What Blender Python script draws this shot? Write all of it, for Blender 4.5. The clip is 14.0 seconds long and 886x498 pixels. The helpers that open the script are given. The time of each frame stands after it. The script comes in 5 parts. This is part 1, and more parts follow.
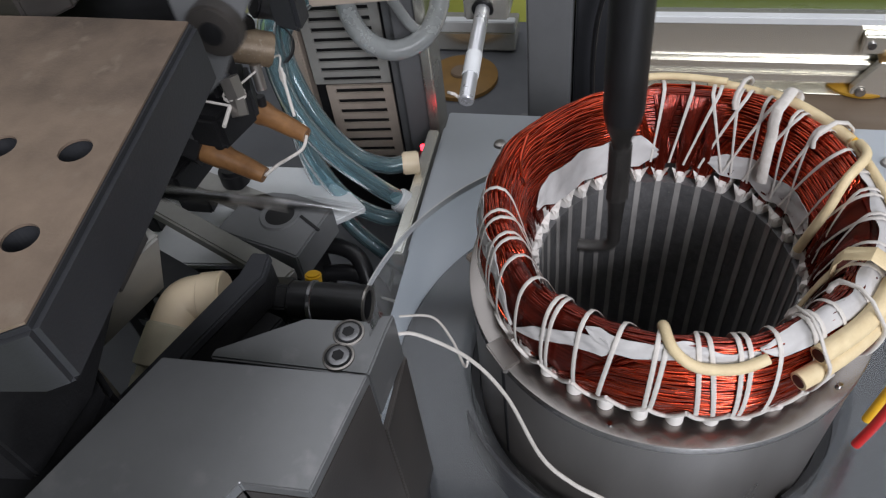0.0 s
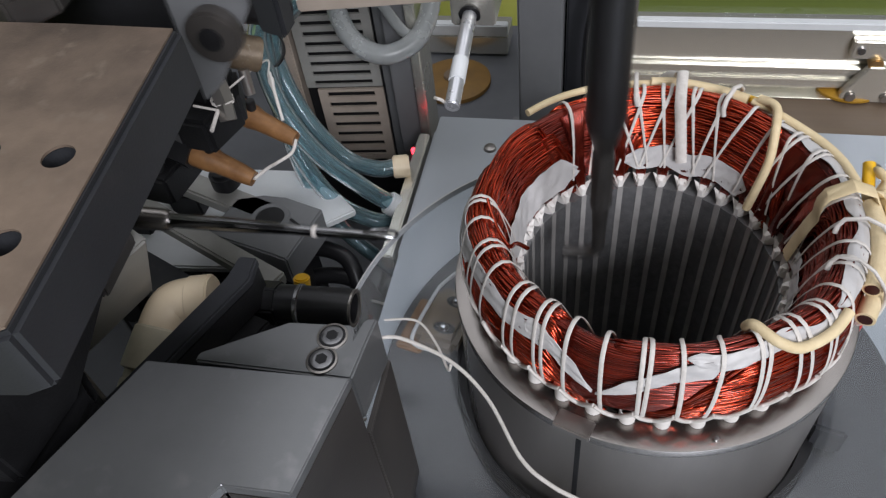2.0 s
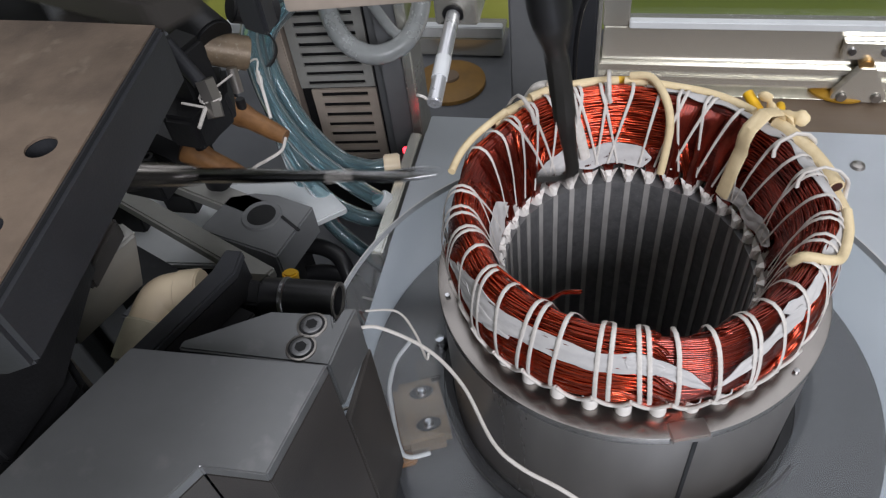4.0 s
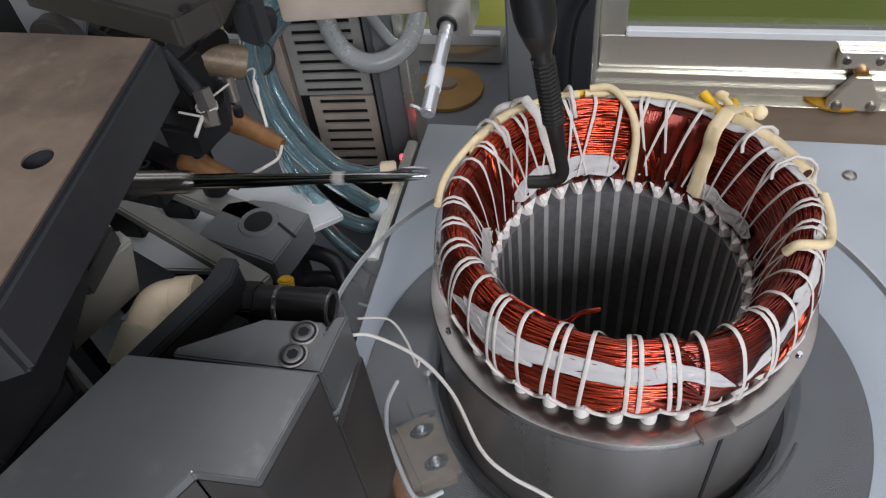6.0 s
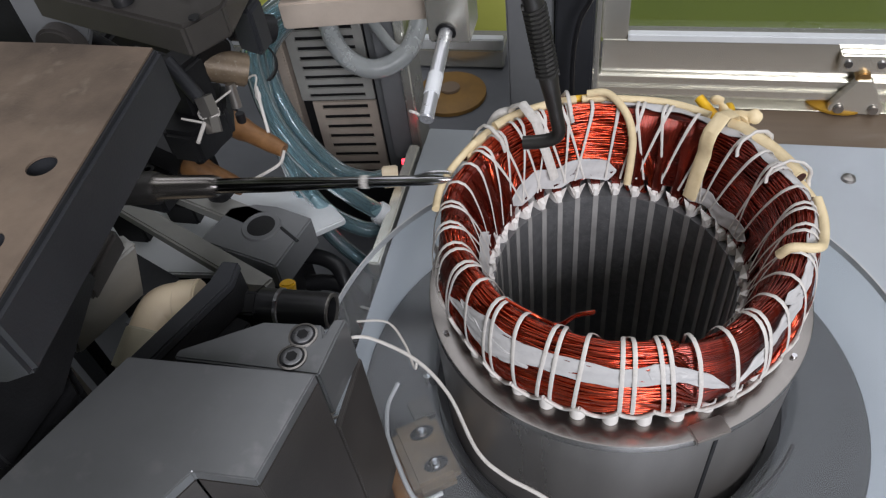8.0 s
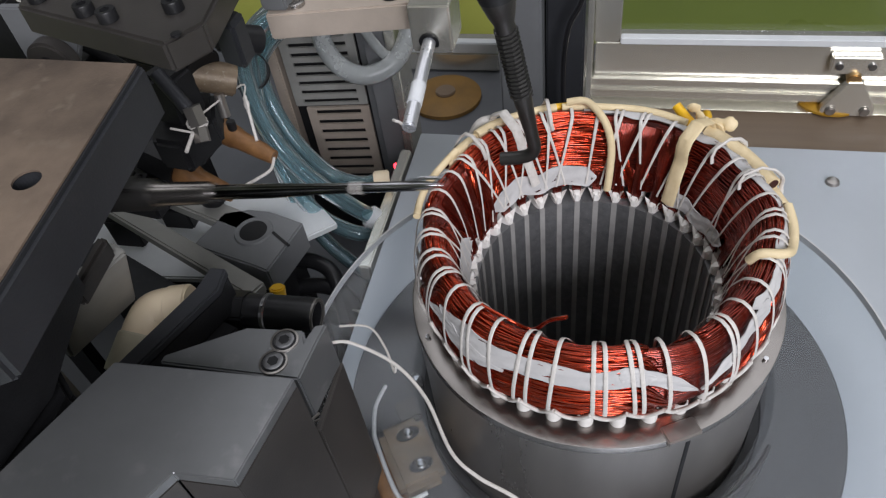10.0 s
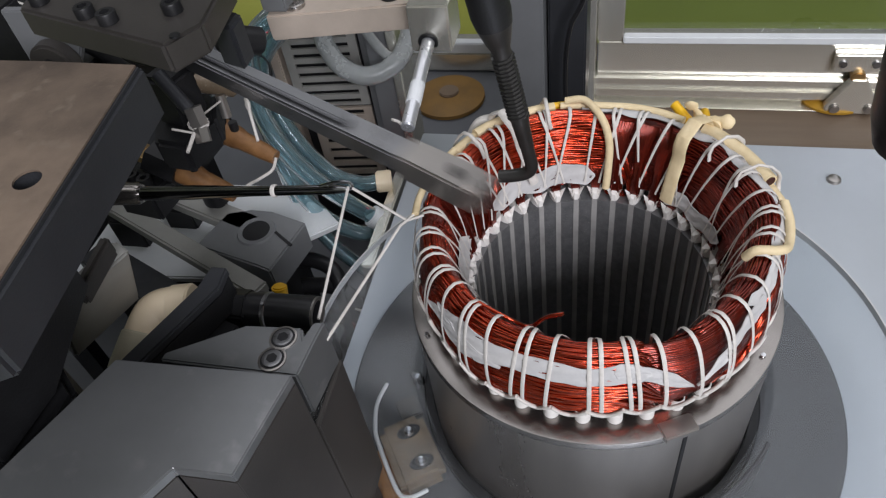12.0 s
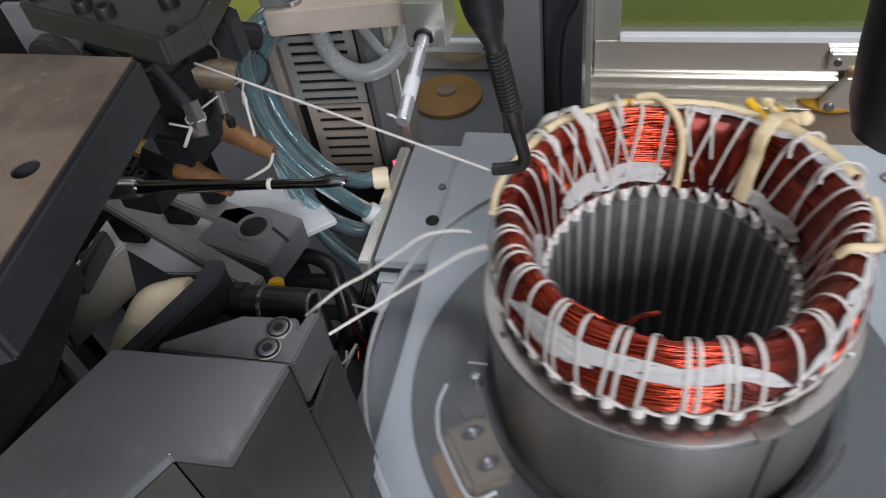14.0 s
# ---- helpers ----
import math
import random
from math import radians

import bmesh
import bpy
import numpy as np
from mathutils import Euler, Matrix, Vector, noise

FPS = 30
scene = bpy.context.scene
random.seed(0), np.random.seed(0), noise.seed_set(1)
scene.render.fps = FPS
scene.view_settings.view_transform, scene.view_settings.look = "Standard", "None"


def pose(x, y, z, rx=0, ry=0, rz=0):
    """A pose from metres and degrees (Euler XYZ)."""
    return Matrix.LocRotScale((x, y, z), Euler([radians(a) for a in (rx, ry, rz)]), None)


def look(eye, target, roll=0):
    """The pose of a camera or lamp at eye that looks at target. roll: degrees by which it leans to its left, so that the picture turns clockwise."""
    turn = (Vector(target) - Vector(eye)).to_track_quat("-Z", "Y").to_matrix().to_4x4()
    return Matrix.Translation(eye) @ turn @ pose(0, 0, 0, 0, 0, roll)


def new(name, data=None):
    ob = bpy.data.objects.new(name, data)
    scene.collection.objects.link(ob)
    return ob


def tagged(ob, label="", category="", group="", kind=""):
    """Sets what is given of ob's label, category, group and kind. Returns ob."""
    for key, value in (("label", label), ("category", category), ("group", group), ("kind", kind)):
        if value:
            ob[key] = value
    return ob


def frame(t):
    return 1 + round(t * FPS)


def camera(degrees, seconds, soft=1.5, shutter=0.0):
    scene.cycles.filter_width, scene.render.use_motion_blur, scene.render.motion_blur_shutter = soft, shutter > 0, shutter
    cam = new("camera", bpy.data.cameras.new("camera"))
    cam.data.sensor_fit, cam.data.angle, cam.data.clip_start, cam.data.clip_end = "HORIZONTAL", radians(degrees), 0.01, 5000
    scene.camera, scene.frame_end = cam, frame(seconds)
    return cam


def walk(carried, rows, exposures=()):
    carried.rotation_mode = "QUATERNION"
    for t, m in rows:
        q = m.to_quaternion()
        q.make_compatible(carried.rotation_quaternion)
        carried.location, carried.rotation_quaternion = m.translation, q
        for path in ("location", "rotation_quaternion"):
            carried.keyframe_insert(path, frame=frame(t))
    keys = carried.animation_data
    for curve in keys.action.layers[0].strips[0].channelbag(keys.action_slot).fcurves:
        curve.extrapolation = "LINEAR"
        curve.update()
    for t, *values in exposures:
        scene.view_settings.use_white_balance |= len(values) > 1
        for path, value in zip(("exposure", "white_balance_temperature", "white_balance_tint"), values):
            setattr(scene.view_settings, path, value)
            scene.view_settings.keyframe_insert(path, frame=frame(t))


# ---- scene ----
# camera
cam = camera(62.186, 14.0, soft=1.25, shutter=0.5)
PATH = [
    (0.0, pose(-0.02592, -0.18171, 0.28929, 41.842, 5.676, 10.930)),
    (0.5, pose(-0.02641, -0.18216, 0.28873, 41.841, 5.489, 10.930)),
    (1.0, pose(-0.02488, -0.18083, 0.28947, 41.821, 5.342, 10.882)),
    (1.5, pose(-0.02373, -0.18206, 0.29217, 41.841, 5.304, 10.855)),
    (2.0, pose(-0.02181, -0.18178, 0.29109, 41.976, 5.385, 10.833)),
    (2.5, pose(-0.01581, -0.18204, 0.29342, 42.047, 5.586, 10.875)),
    (3.0, pose(-0.01353, -0.18412, 0.29210, 42.104, 5.637, 10.943)),
    (5.5, pose(-0.01079, -0.18746, 0.29339, 42.525, 5.511, 11.053)),
    (6.0, pose(-0.00918, -0.18729, 0.29561, 42.608, 5.445, 11.211)),
    (6.5, pose(-0.00852, -0.18776, 0.29735, 42.738, 5.523, 11.278)),
    (7.0, pose(-0.00718, -0.18899, 0.29892, 42.825, 5.609, 11.434)),
    (7.5, pose(-0.00632, -0.18894, 0.29727, 42.918, 5.774, 11.446)),
    (10.0, pose(0.00403, -0.18992, 0.30360, 42.888, 6.274, 11.537)),
    (10.5, pose(0.00772, -0.18847, 0.30301, 42.926, 6.539, 11.593)),
    (11.0, pose(0.00781, -0.18926, 0.30216, 42.896, 6.664, 11.639)),
    (11.5, pose(0.00766, -0.19014, 0.30121, 43.03, 6.835, 11.640)),
    (12.0, pose(0.00776, -0.19120, 0.30404, 42.968, 6.839, 11.773)),
    (12.5, pose(0.00814, -0.19262, 0.30373, 42.99, 6.839, 11.850)),
    (13.0, pose(0.01025, -0.19382, 0.30547, 43.077, 6.967, 11.864)),
    (13.5, pose(0.01028, -0.19426, 0.30369, 43.054, 6.877, 11.853)),
    (14.0, pose(0.01046, -0.19521, 0.30365, 43.08, 6.822, 11.723)),
]
walk(cam, PATH)

# ---- light ----
world = bpy.data.worlds.new("world")
scene.world = world
world.use_nodes = True
world.node_tree.nodes["Background"].inputs["Color"].default_value = (0.80, 0.90, 1.0, 1)
world.node_tree.nodes["Background"].inputs["Strength"].default_value = 0.4
scene.view_settings.exposure = 0.0


def area_lamp(name, eye, target, sx, sy, watts, colour):
    data = bpy.data.lights.new(name, "AREA")
    data.shape, data.size, data.size_y, data.energy, data.color = "RECTANGLE", sx, sy, watts, colour
    ob = new(name, data)
    ob.matrix_world = look(eye, target)
    return ob


area_lamp("window_light", (1.05, -2.02, 1.50), (0.0, 0.03, 0.06), 1.2, 1.0, 76, (0.925, 0.930, 1.0))
area_lamp("ceiling_light", (0.2, 0.8, 2.05), (0.2, 0.8, 0.0), 3.0, 2.2, 27, (0.915, 0.922, 1.0))


# ---- materials ----
def material(name, colour, rough=0.5, metal=0.0, second=None, scale=60.0, bump=0.0, bump_scale=400.0,
             wear=None, coat=0.0, stretch=None, spec=0.5, trans=0.0, ior=1.45, island=0.0, rough_var=0.12):
    m = bpy.data.materials.new(name)
    m.use_nodes = True
    nt = m.node_tree
    n, l = nt.nodes, nt.links
    b = n["Principled BSDF"]
    b.inputs["Roughness"].default_value = rough
    b.inputs["Metallic"].default_value = metal
    b.inputs["Coat Weight"].default_value = coat
    b.inputs["Specular IOR Level"].default_value = spec
    b.inputs["Transmission Weight"].default_value = trans
    b.inputs["IOR"].default_value = ior
    tc = n.new("ShaderNodeTexCoord")
    mp = n.new("ShaderNodeMapping")
    l.new(tc.outputs["Object"], mp.inputs["Vector"])
    if stretch:
        mp.inputs["Scale"].default_value = stretch
    no = n.new("ShaderNodeTexNoise")
    no.inputs["Scale"].default_value = scale
    no.inputs["Detail"].default_value = 6
    no.inputs["Roughness"].default_value = 0.62
    l.new(mp.outputs["Vector"], no.inputs["Vector"])
    ramp = n.new("ShaderNodeValToRGB")
    c2 = second or tuple(c * 0.72 for c in colour)
    ramp.color_ramp.elements[0].position, ramp.color_ramp.elements[1].position = 0.30, 0.70
    ramp.color_ramp.elements[0].color = (*c2, 1)
    ramp.color_ramp.elements[1].color = (*colour, 1)
    l.new(no.outputs["Fac"], ramp.inputs["Fac"])
    out = ramp.outputs["Color"]
    if wear:
        w = n.new("ShaderNodeTexNoise")
        w.inputs["Scale"].default_value = scale * 6.3
        w.inputs["Detail"].default_value = 8
        l.new(tc.outputs["Object"], w.inputs["Vector"])
        wr = n.new("ShaderNodeValToRGB")
        wr.color_ramp.elements[0].position, wr.color_ramp.elements[1].position = 0.60, 0.72
        l.new(w.outputs["Fac"], wr.inputs["Fac"])
        mix = n.new("ShaderNodeMixRGB")
        mix.inputs["Color2"].default_value = (*wear, 1)
        l.new(wr.outputs["Color"], mix.inputs["Fac"])
        l.new(out, mix.inputs["Color1"])
        out = mix.outputs["Color"]
    if island:
        g = n.new("ShaderNodeNewGeometry")
        hs = n.new("ShaderNodeHueSaturation")
        mr = n.new("ShaderNodeMapRange")
        mr.inputs["To Min"].default_value, mr.inputs["To Max"].default_value = 1 - island, 1 + island
        l.new(g.outputs["Random Per Island"], mr.inputs["Value"])
        l.new(mr.outputs["Result"], hs.inputs["Value"])
        l.new(out, hs.inputs["Color"])
        out = hs.outputs["Color"]
    l.new(out, b.inputs["Base Color"])
    rr = n.new("ShaderNodeMapRange")
    rr.inputs["To Min"].default_value = max(0.02, rough - rough_var)
    rr.inputs["To Max"].default_value = min(1.0, rough + rough_var)
    l.new(no.outputs["Fac"], rr.inputs["Value"])
    l.new(rr.outputs["Result"], b.inputs["Roughness"])
    if bump:
        bn = n.new("ShaderNodeTexNoise")
        bn.inputs["Scale"].default_value = bump_scale
        bn.inputs["Detail"].default_value = 4
        l.new(mp.outputs["Vector"], bn.inputs["Vector"])
        bu = n.new("ShaderNodeBump")
        bu.inputs["Strength"].default_value = bump
        bu.inputs["Distance"].default_value = 0.0005
        l.new(bn.outputs["Fac"], bu.inputs["Height"])
        l.new(bu.outputs["Normal"], b.inputs["Normal"])
    return m


def glow(name, colour, strength):
    m = bpy.data.materials.new(name)
    m.use_nodes = True
    b = m.node_tree.nodes["Principled BSDF"]
    b.inputs["Base Color"].default_value = (*colour, 1)
    b.inputs["Emission Color"].default_value = (*colour, 1)
    b.inputs["Emission Strength"].default_value = strength
    return m


COPPER = material("enamelled_copper_wire", (0.60, 0.074, 0.025), 0.23, 0.95, (0.30, 0.028, 0.011), 45, coat=0.5, island=0.35, rough_var=0.06)
# COPPER's wire again, with the shade at the back put into its colour
COPPER_SHADE = material("shaded_copper_wire", (0.26, 0.028, 0.013), 0.24, 0.8, (0.12, 0.012, 0.007), 60, coat=0.5, island=0.30, rough_var=0.06)
# near-black in place of the shade in gaps and hollows
SHADE_FILL = material("dark_shade_fill", (0.045, 0.007, 0.005), 0.5, 0.2, (0.035, 0.006, 0.004), 150)
CORD = material("white_lacing_cord", (0.70, 0.665, 0.63), 0.55, 0, (0.58, 0.545, 0.505), 500, 0.35, 2600)
PAPER = material("white_insulation_paper", (0.60, 0.585, 0.58), 0.42, 0, (0.47, 0.46, 0.46), 70, 0.7, 180)
LINER = material("white_slot_liner", (0.86, 0.83, 0.80), 0.5, 0, (0.74, 0.71, 0.68), 200)
WEDGE = material("slot_wedge_film", (0.37, 0.358, 0.348), 0.45, 0, (0.27, 0.26, 0.252), 120)
SLEEVE = material("cream_varnished_sleeve", (0.80, 0.66, 0.42), 0.55, 0, (0.68, 0.54, 0.32), 220, 0.3, 1500)
YELLOW = material("yellow_lead_insulation", (0.85, 0.50, 0.02), 0.4, 0, (0.72, 0.40, 0.02), 200)
RED = material("red_lead_insulation", (0.65, 0.03, 0.03), 0.4, 0, (0.5, 0.02, 0.02), 200)
LAMINATION = material("stator_lamination_steel", (0.215, 0.215, 0.22), 0.42, 0.45, (0.145, 0.145, 0.15), 260, 0.45, 1800, wear=(0.29, 0.29, 0.285))
STEEL = material("ground_steel", (0.42, 0.393, 0.37), 0.30, 0.85, (0.32, 0.298, 0.28), 30, 0.06, 1200, stretch=(1, 1, 0.25))
RING_STEEL = material("turned_ring_steel", (0.36, 0.335, 0.315), 0.24, 0.95, (0.27, 0.25, 0.235), 40, 0.03, 1200, rough_var=0.06)
DISC_STEEL = material("dark_turntable_steel", (0.080, 0.081, 0.087), 0.44, 0.35, (0.052, 0.0525, 0.057), 12, rough_var=0.06)
PLATE = material("matt_zinc_plate", (0.52, 0.55, 0.59), 0.44, 0.5, (0.46, 0.49, 0.525), 9, 0.05, 1800)
GREY_BLOCK = material("grey_nickel_block", (0.25, 0.255, 0.26), 0.42, 0.7, (0.185, 0.19, 0.195), 14, 0.06, 2200, wear=(0.28, 0.28, 0.285))
BLUED = material("blued_steel_block", (0.050, 0.052, 0.058), 0.42, 0.3, (0.032, 0.033, 0.037), 16, 0.10, 1300, wear=(0.046, 0.046, 0.050), spec=0.35)
# worn brown steel; the pale tone also carries the window's sheen
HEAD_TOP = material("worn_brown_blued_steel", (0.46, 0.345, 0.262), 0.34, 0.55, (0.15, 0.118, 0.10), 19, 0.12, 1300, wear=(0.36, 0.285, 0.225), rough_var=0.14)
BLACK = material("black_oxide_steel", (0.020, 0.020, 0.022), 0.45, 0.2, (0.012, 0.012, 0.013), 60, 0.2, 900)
BLACK_PLASTIC = material("black_plastic", (0.016, 0.016, 0.018), 0.38, 0, (0.010, 0.010, 0.011), 80, 0.1, 700)
CHROME = material("polished_steel", (0.66, 0.66, 0.68), 0.14, 1.0, (0.55, 0.55, 0.57), 60, 0, 0, rough_var=0.05)
ROD = material("satin_steel_rod", (0.72, 0.73, 0.76), 0.30, 0.7, (0.62, 0.63, 0.66), 60, 0, 0)
NEEDLE = material("polished_needle_steel", (0.42, 0.42, 0.43), 0.16, 1.0, (0.30, 0.30, 0.31), 60, 0, 0, rough_var=0.06)
HOOK = material("dark_hook_steel", (0.075, 0.072, 0.070), 0.40, 0.7, (0.05, 0.048, 0.046), 80, 0.15, 800)
BOLT = material("dark_socket_bolt", (0.30, 0.30, 0.31), 0.30, 0.9, (0.20, 0.20, 0.205), 120)
ALU = material("anodised_aluminium", (0.84, 0.82, 0.75), 0.26, 0.78, (0.74, 0.72, 0.65), 8, 0.02, 900, stretch=(0.1, 3, 3), rough_var=0.05)
CREAM_PLASTIC = material("cream_plastic_fitting", (0.90, 0.76, 0.55), 0.40, 0, (0.82, 0.66, 0.46), 60)
OLIVE_PLASTIC = material("aged_cream_collar", (0.68, 0.62, 0.47), 0.45, 0, (0.55, 0.50, 0.37), 60)
BAKELITE = material("brown_phenolic_nozzle", (0.27, 0.135, 0.052), 0.42, 0, (0.16, 0.075, 0.030), 150, 0.15, 800)
BRASS = material("brass_fitting", (0.62, 0.42, 0.20), 0.35, 0.9, (0.48, 0.32, 0.15), 80)
TUBE = material("blue_polyurethane_tube", (0.40, 0.58, 0.63), 0.10, 0, (0.28, 0.46, 0.52), 40, trans=0.85, ior=1.35, rough_var=0.04)
HOSE = material("white_pvc_hose", (0.50, 0.52, 0.52), 0.25, 0, (0.38, 0.40, 0.40), 40, trans=0.45, ior=1.3)
COVER = material("grey_slotted_cover", (0.40, 0.395, 0.37), 0.45, 0.2, (0.30, 0.295, 0.275), 30, 0.1, 900)
TAN = material("tan_heat_sink", (0.53, 0.45, 0.38), 0.5, 0.2, (0.41, 0.345, 0.29), 40, 0.1, 900)
BED = material("machine_bed_paint", (0.145, 0.15, 0.165), 0.5, 0.1, (0.10, 0.105, 0.115), 10, 0.1, 500)
BED_BROWN = material("brown_bench_board", (0.20, 0.145, 0.10), 0.5, 0, (0.15, 0.105, 0.072), 12, 0.1, 400, stretch=(0.3, 4, 4))
COLUMN = material("grey_column_paint", (0.195, 0.20, 0.205), 0.45, 0.1, (0.15, 0.153, 0.16), 18, 0.05, 600)
FLOOR = material("green_epoxy_floor", (0.30, 0.36, 0.075), 0.30, 0, (0.24, 0.30, 0.06), 1.2, 0.03, 60)
PARTITION = material("yellow_green_paint", (0.62, 0.62, 0.16), 0.55, 0, (0.52, 0.53, 0.13), 3.0, 0.03, 80)
WALL = material("grey_wall_paint", (0.42, 0.42, 0.42), 0.8, 0, (0.36, 0.36, 0.36), 2.0)
AMBER = material("amber_rubber_foot", (0.62, 0.34, 0.03), 0.5, 0, (0.40, 0.21, 0.025), 40)
# same rubber as AMBER, dimmed in colour as if behind a dull pane
AMBER_DIM = material("dimmed_amber_rubber", (0.25, 0.135, 0.032), 0.6, 0, (0.16, 0.088, 0.026), 40)
CLAMP_TAN = material("worn_tan_clamp_steel", (0.21, 0.155, 0.10), 0.45, 0.2, (0.115, 0.085, 0.058), 120, 0.25, 700, wear=(0.25, 0.21, 0.16))
# dark brown steel; on the cutter housing it stands for unlit faces
SIDE_STEEL = material("dark_brown_steel", (0.098, 0.089, 0.083), 0.40, 0.5, (0.062, 0.057, 0.054), 22, 0.08, 1300)
WHITE_PLASTIC = material("white_plastic", (0.75, 0.77, 0.78), 0.45, 0, (0.66, 0.68, 0.70), 40)
LED = glow("red_led_glow", (1.0, 0.03, 0.05), 6.0)
GASKET = material("white_rubber_edge", (0.62, 0.62, 0.62), 0.5, 0, (0.5, 0.5, 0.5), 80)


def clear(name, tint, rough=0.03):
    m = bpy.data.materials.new(name)
    m.use_nodes = True
    nt = m.node_tree
    n, l = nt.nodes, nt.links
    for node in list(n):
        if node.type != "OUTPUT_MATERIAL":
            n.remove(node)
    tr = n.new("ShaderNodeBsdfTransparent")
    tr.inputs["Color"].default_value = (*tint, 1)
    gl = n.new("ShaderNodeBsdfGlossy")
    gl.inputs["Roughness"].default_value = rough
    lw = n.new("ShaderNodeLayerWeight")
    pw = n.new("ShaderNodeMath")
    pw.operation = "POWER"
    pw.inputs[1].default_value = 5.0
    l.new(lw.outputs["Facing"], pw.inputs[0])
    ad = n.new("ShaderNodeMath")
    ad.operation = "MULTIPLY_ADD"
    ad.inputs[1].default_value, ad.inputs[2].default_value = 0.6, 0.042
    l.new(pw.outputs["Value"], ad.inputs[0])
    mx = n.new("ShaderNodeMixShader")
    l.new(ad.outputs["Value"], mx.inputs["Fac"])
    l.new(tr.outputs["BSDF"], mx.inputs[1])
    l.new(gl.outputs["BSDF"], mx.inputs[2])
    l.new(mx.outputs["Shader"], n["Material Output"].inputs["Surface"])
    return m


ACRYLIC = clear("clear_acrylic", (0.91, 0.93, 0.945), 0.16)
WINDOW = clear("clear_window_pane", (0.93, 0.95, 0.94), 0.02)


# ---- mesh helpers ----
def finish(name, bm, mat, smooth=None):
    bm.normal_update()
    if smooth is not None:
        for fc in bm.faces:
            fc.smooth = True
        lim = radians(smooth)
        for e in bm.edges:
            if len(e.link_faces) == 2 and e.calc_face_angle(0) > lim:
                e.smooth = False
    me = bpy.data.meshes.new(name)
    bm.to_mesh(me)
    bm.free()
    me.materials.append(mat)
    return me


def part(name, bm, mat, parent=None, label="", smooth=38):
    ob = new(name, finish(name, bm, mat, smooth))
    if parent is not None:
        ob.parent = parent
    if label:
        ob["label"] = label
    return ob


def thing(name, label, category, m=None, group="", kind=""):
    ob = new(name)
    ob.empty_display_size = 0.01
    if m is not None:
        ob.matrix_basis = m
    return tagged(ob, label, category, group, kind)


def join(*bms):
    out = bmesh.new()
    for b in bms:
        me = bpy.data.meshes.new("join")
        b.to_mesh(me)
        b.free()
        out.from_mesh(me)
        bpy.data.meshes.remove(me)
    return out


def move(bm, m):
    bmesh.ops.transform(bm, matrix=m, verts=bm.verts)
    return bm


def bevel(bm, w, seg=2, angle=30):
    es = [e for e in bm.edges if len(e.link_faces) == 2 and e.calc_face_angle(0) > radians(angle)]
    bmesh.ops.bevel(bm, geom=es, offset=w, segments=seg, affect="EDGES", clamp_overlap=True)
    return bm


def box(x0, x1, y0, y1, z0, z1, bev=0.0006):
    bm = bmesh.new()
    bmesh.ops.create_cube(bm, size=1)
    for v in bm.verts:
        v.co = Vector(((x0 + x1) / 2 + v.co.x * (x1 - x0), (y0 + y1) / 2 + v.co.y * (y1 - y0), (z0 + z1) / 2 + v.co.z * (z1 - z0)))
    if bev:
        bevel(bm, bev)
    return bm


def prism(points, z0, z1, bev=0.0006):
    bm = bmesh.new()
    vs = [bm.verts.new((x, y, z0)) for x, y in points]
    fc = bm.faces.new(vs)
    top = bmesh.ops.extrude_face_region(bm, geom=[fc])
    for v in top["geom"]:
        if isinstance(v, bmesh.types.BMVert):
            v.co.z = z1
    bmesh.ops.recalc_face_normals(bm, faces=bm.faces)
    if bev:
        bevel(bm, bev)
    return bm


def cylinder(r, h, seg=32, r2=None, bev=0.0):
    """Along +z from 0 to h."""
    bm = bmesh.new()
    bmesh.ops.create_cone(bm, cap_ends=True, segments=seg, radius1=r, radius2=r if r2 is None else r2, depth=h)
    move(bm, Matrix.Translation((0, 0, h / 2)))
    if bev:
        bevel(bm, bev, 2, 50)
    return bm


def drill(ob, spots, r, z0, z1):
    """Cut round holes down into an object and keep the plain mesh that results."""
    for x, y in spots:
        tool = new("tool", finish("tool", move(cylinder(r, z1 - z0, 28), Matrix.Translation((x, y, z0))), ob.data.materials[0]))
        mod = ob.modifiers.new("cut", "BOOLEAN")
        mod.object, mod.operation, mod.solver = tool, "DIFFERENCE", "EXACT"
        bpy.context.view_layer.update()
        me = bpy.data.meshes.new_from_object(ob.evaluated_get(bpy.context.evaluated_depsgraph_get()))
        ob.modifiers.remove(mod)
        ob.data = me
        bpy.data.objects.remove(tool)
    return ob


def between(bm, a, b):
    """Lay a mesh built along +z from a towards b."""
    a, b = Vector(a), Vector(b)
    return move(bm, Matrix.Translation(a) @ (b - a).to_track_quat("Z", "Y").to_matrix().to_4x4())


def rod(a, b, r, seg=24, r2=None, bev=0.0):
    return between(cylinder(r, (Vector(b) - Vector(a)).length, seg, r2, bev), a, b)


def lathe(profile, seg=96, closed=False, a0=0.0, a1=360.0):
    """Spin (r, z) pairs round the z axis."""
    bm = bmesh.new()
    full = abs(a1 - a0) >= 359.9
    cols = seg if full else seg + 1
    rings = []
    for i in range(cols):
        a = radians(a0 + (a1 - a0) * i / seg)
        rings.append([bm.verts.new((r * math.cos(a), r * math.sin(a), z)) for r, z in profile])
    n = len(profile)
    for i in range(seg):
        p, q = rings[i], rings[(i + 1) % cols]
        for j in range(n if closed else n - 1):
            k = (j + 1) % n
            bm.faces.new((p[j], q[j], q[k], p[k]))
    bmesh.ops.recalc_face_normals(bm, faces=bm.faces)
    return bm


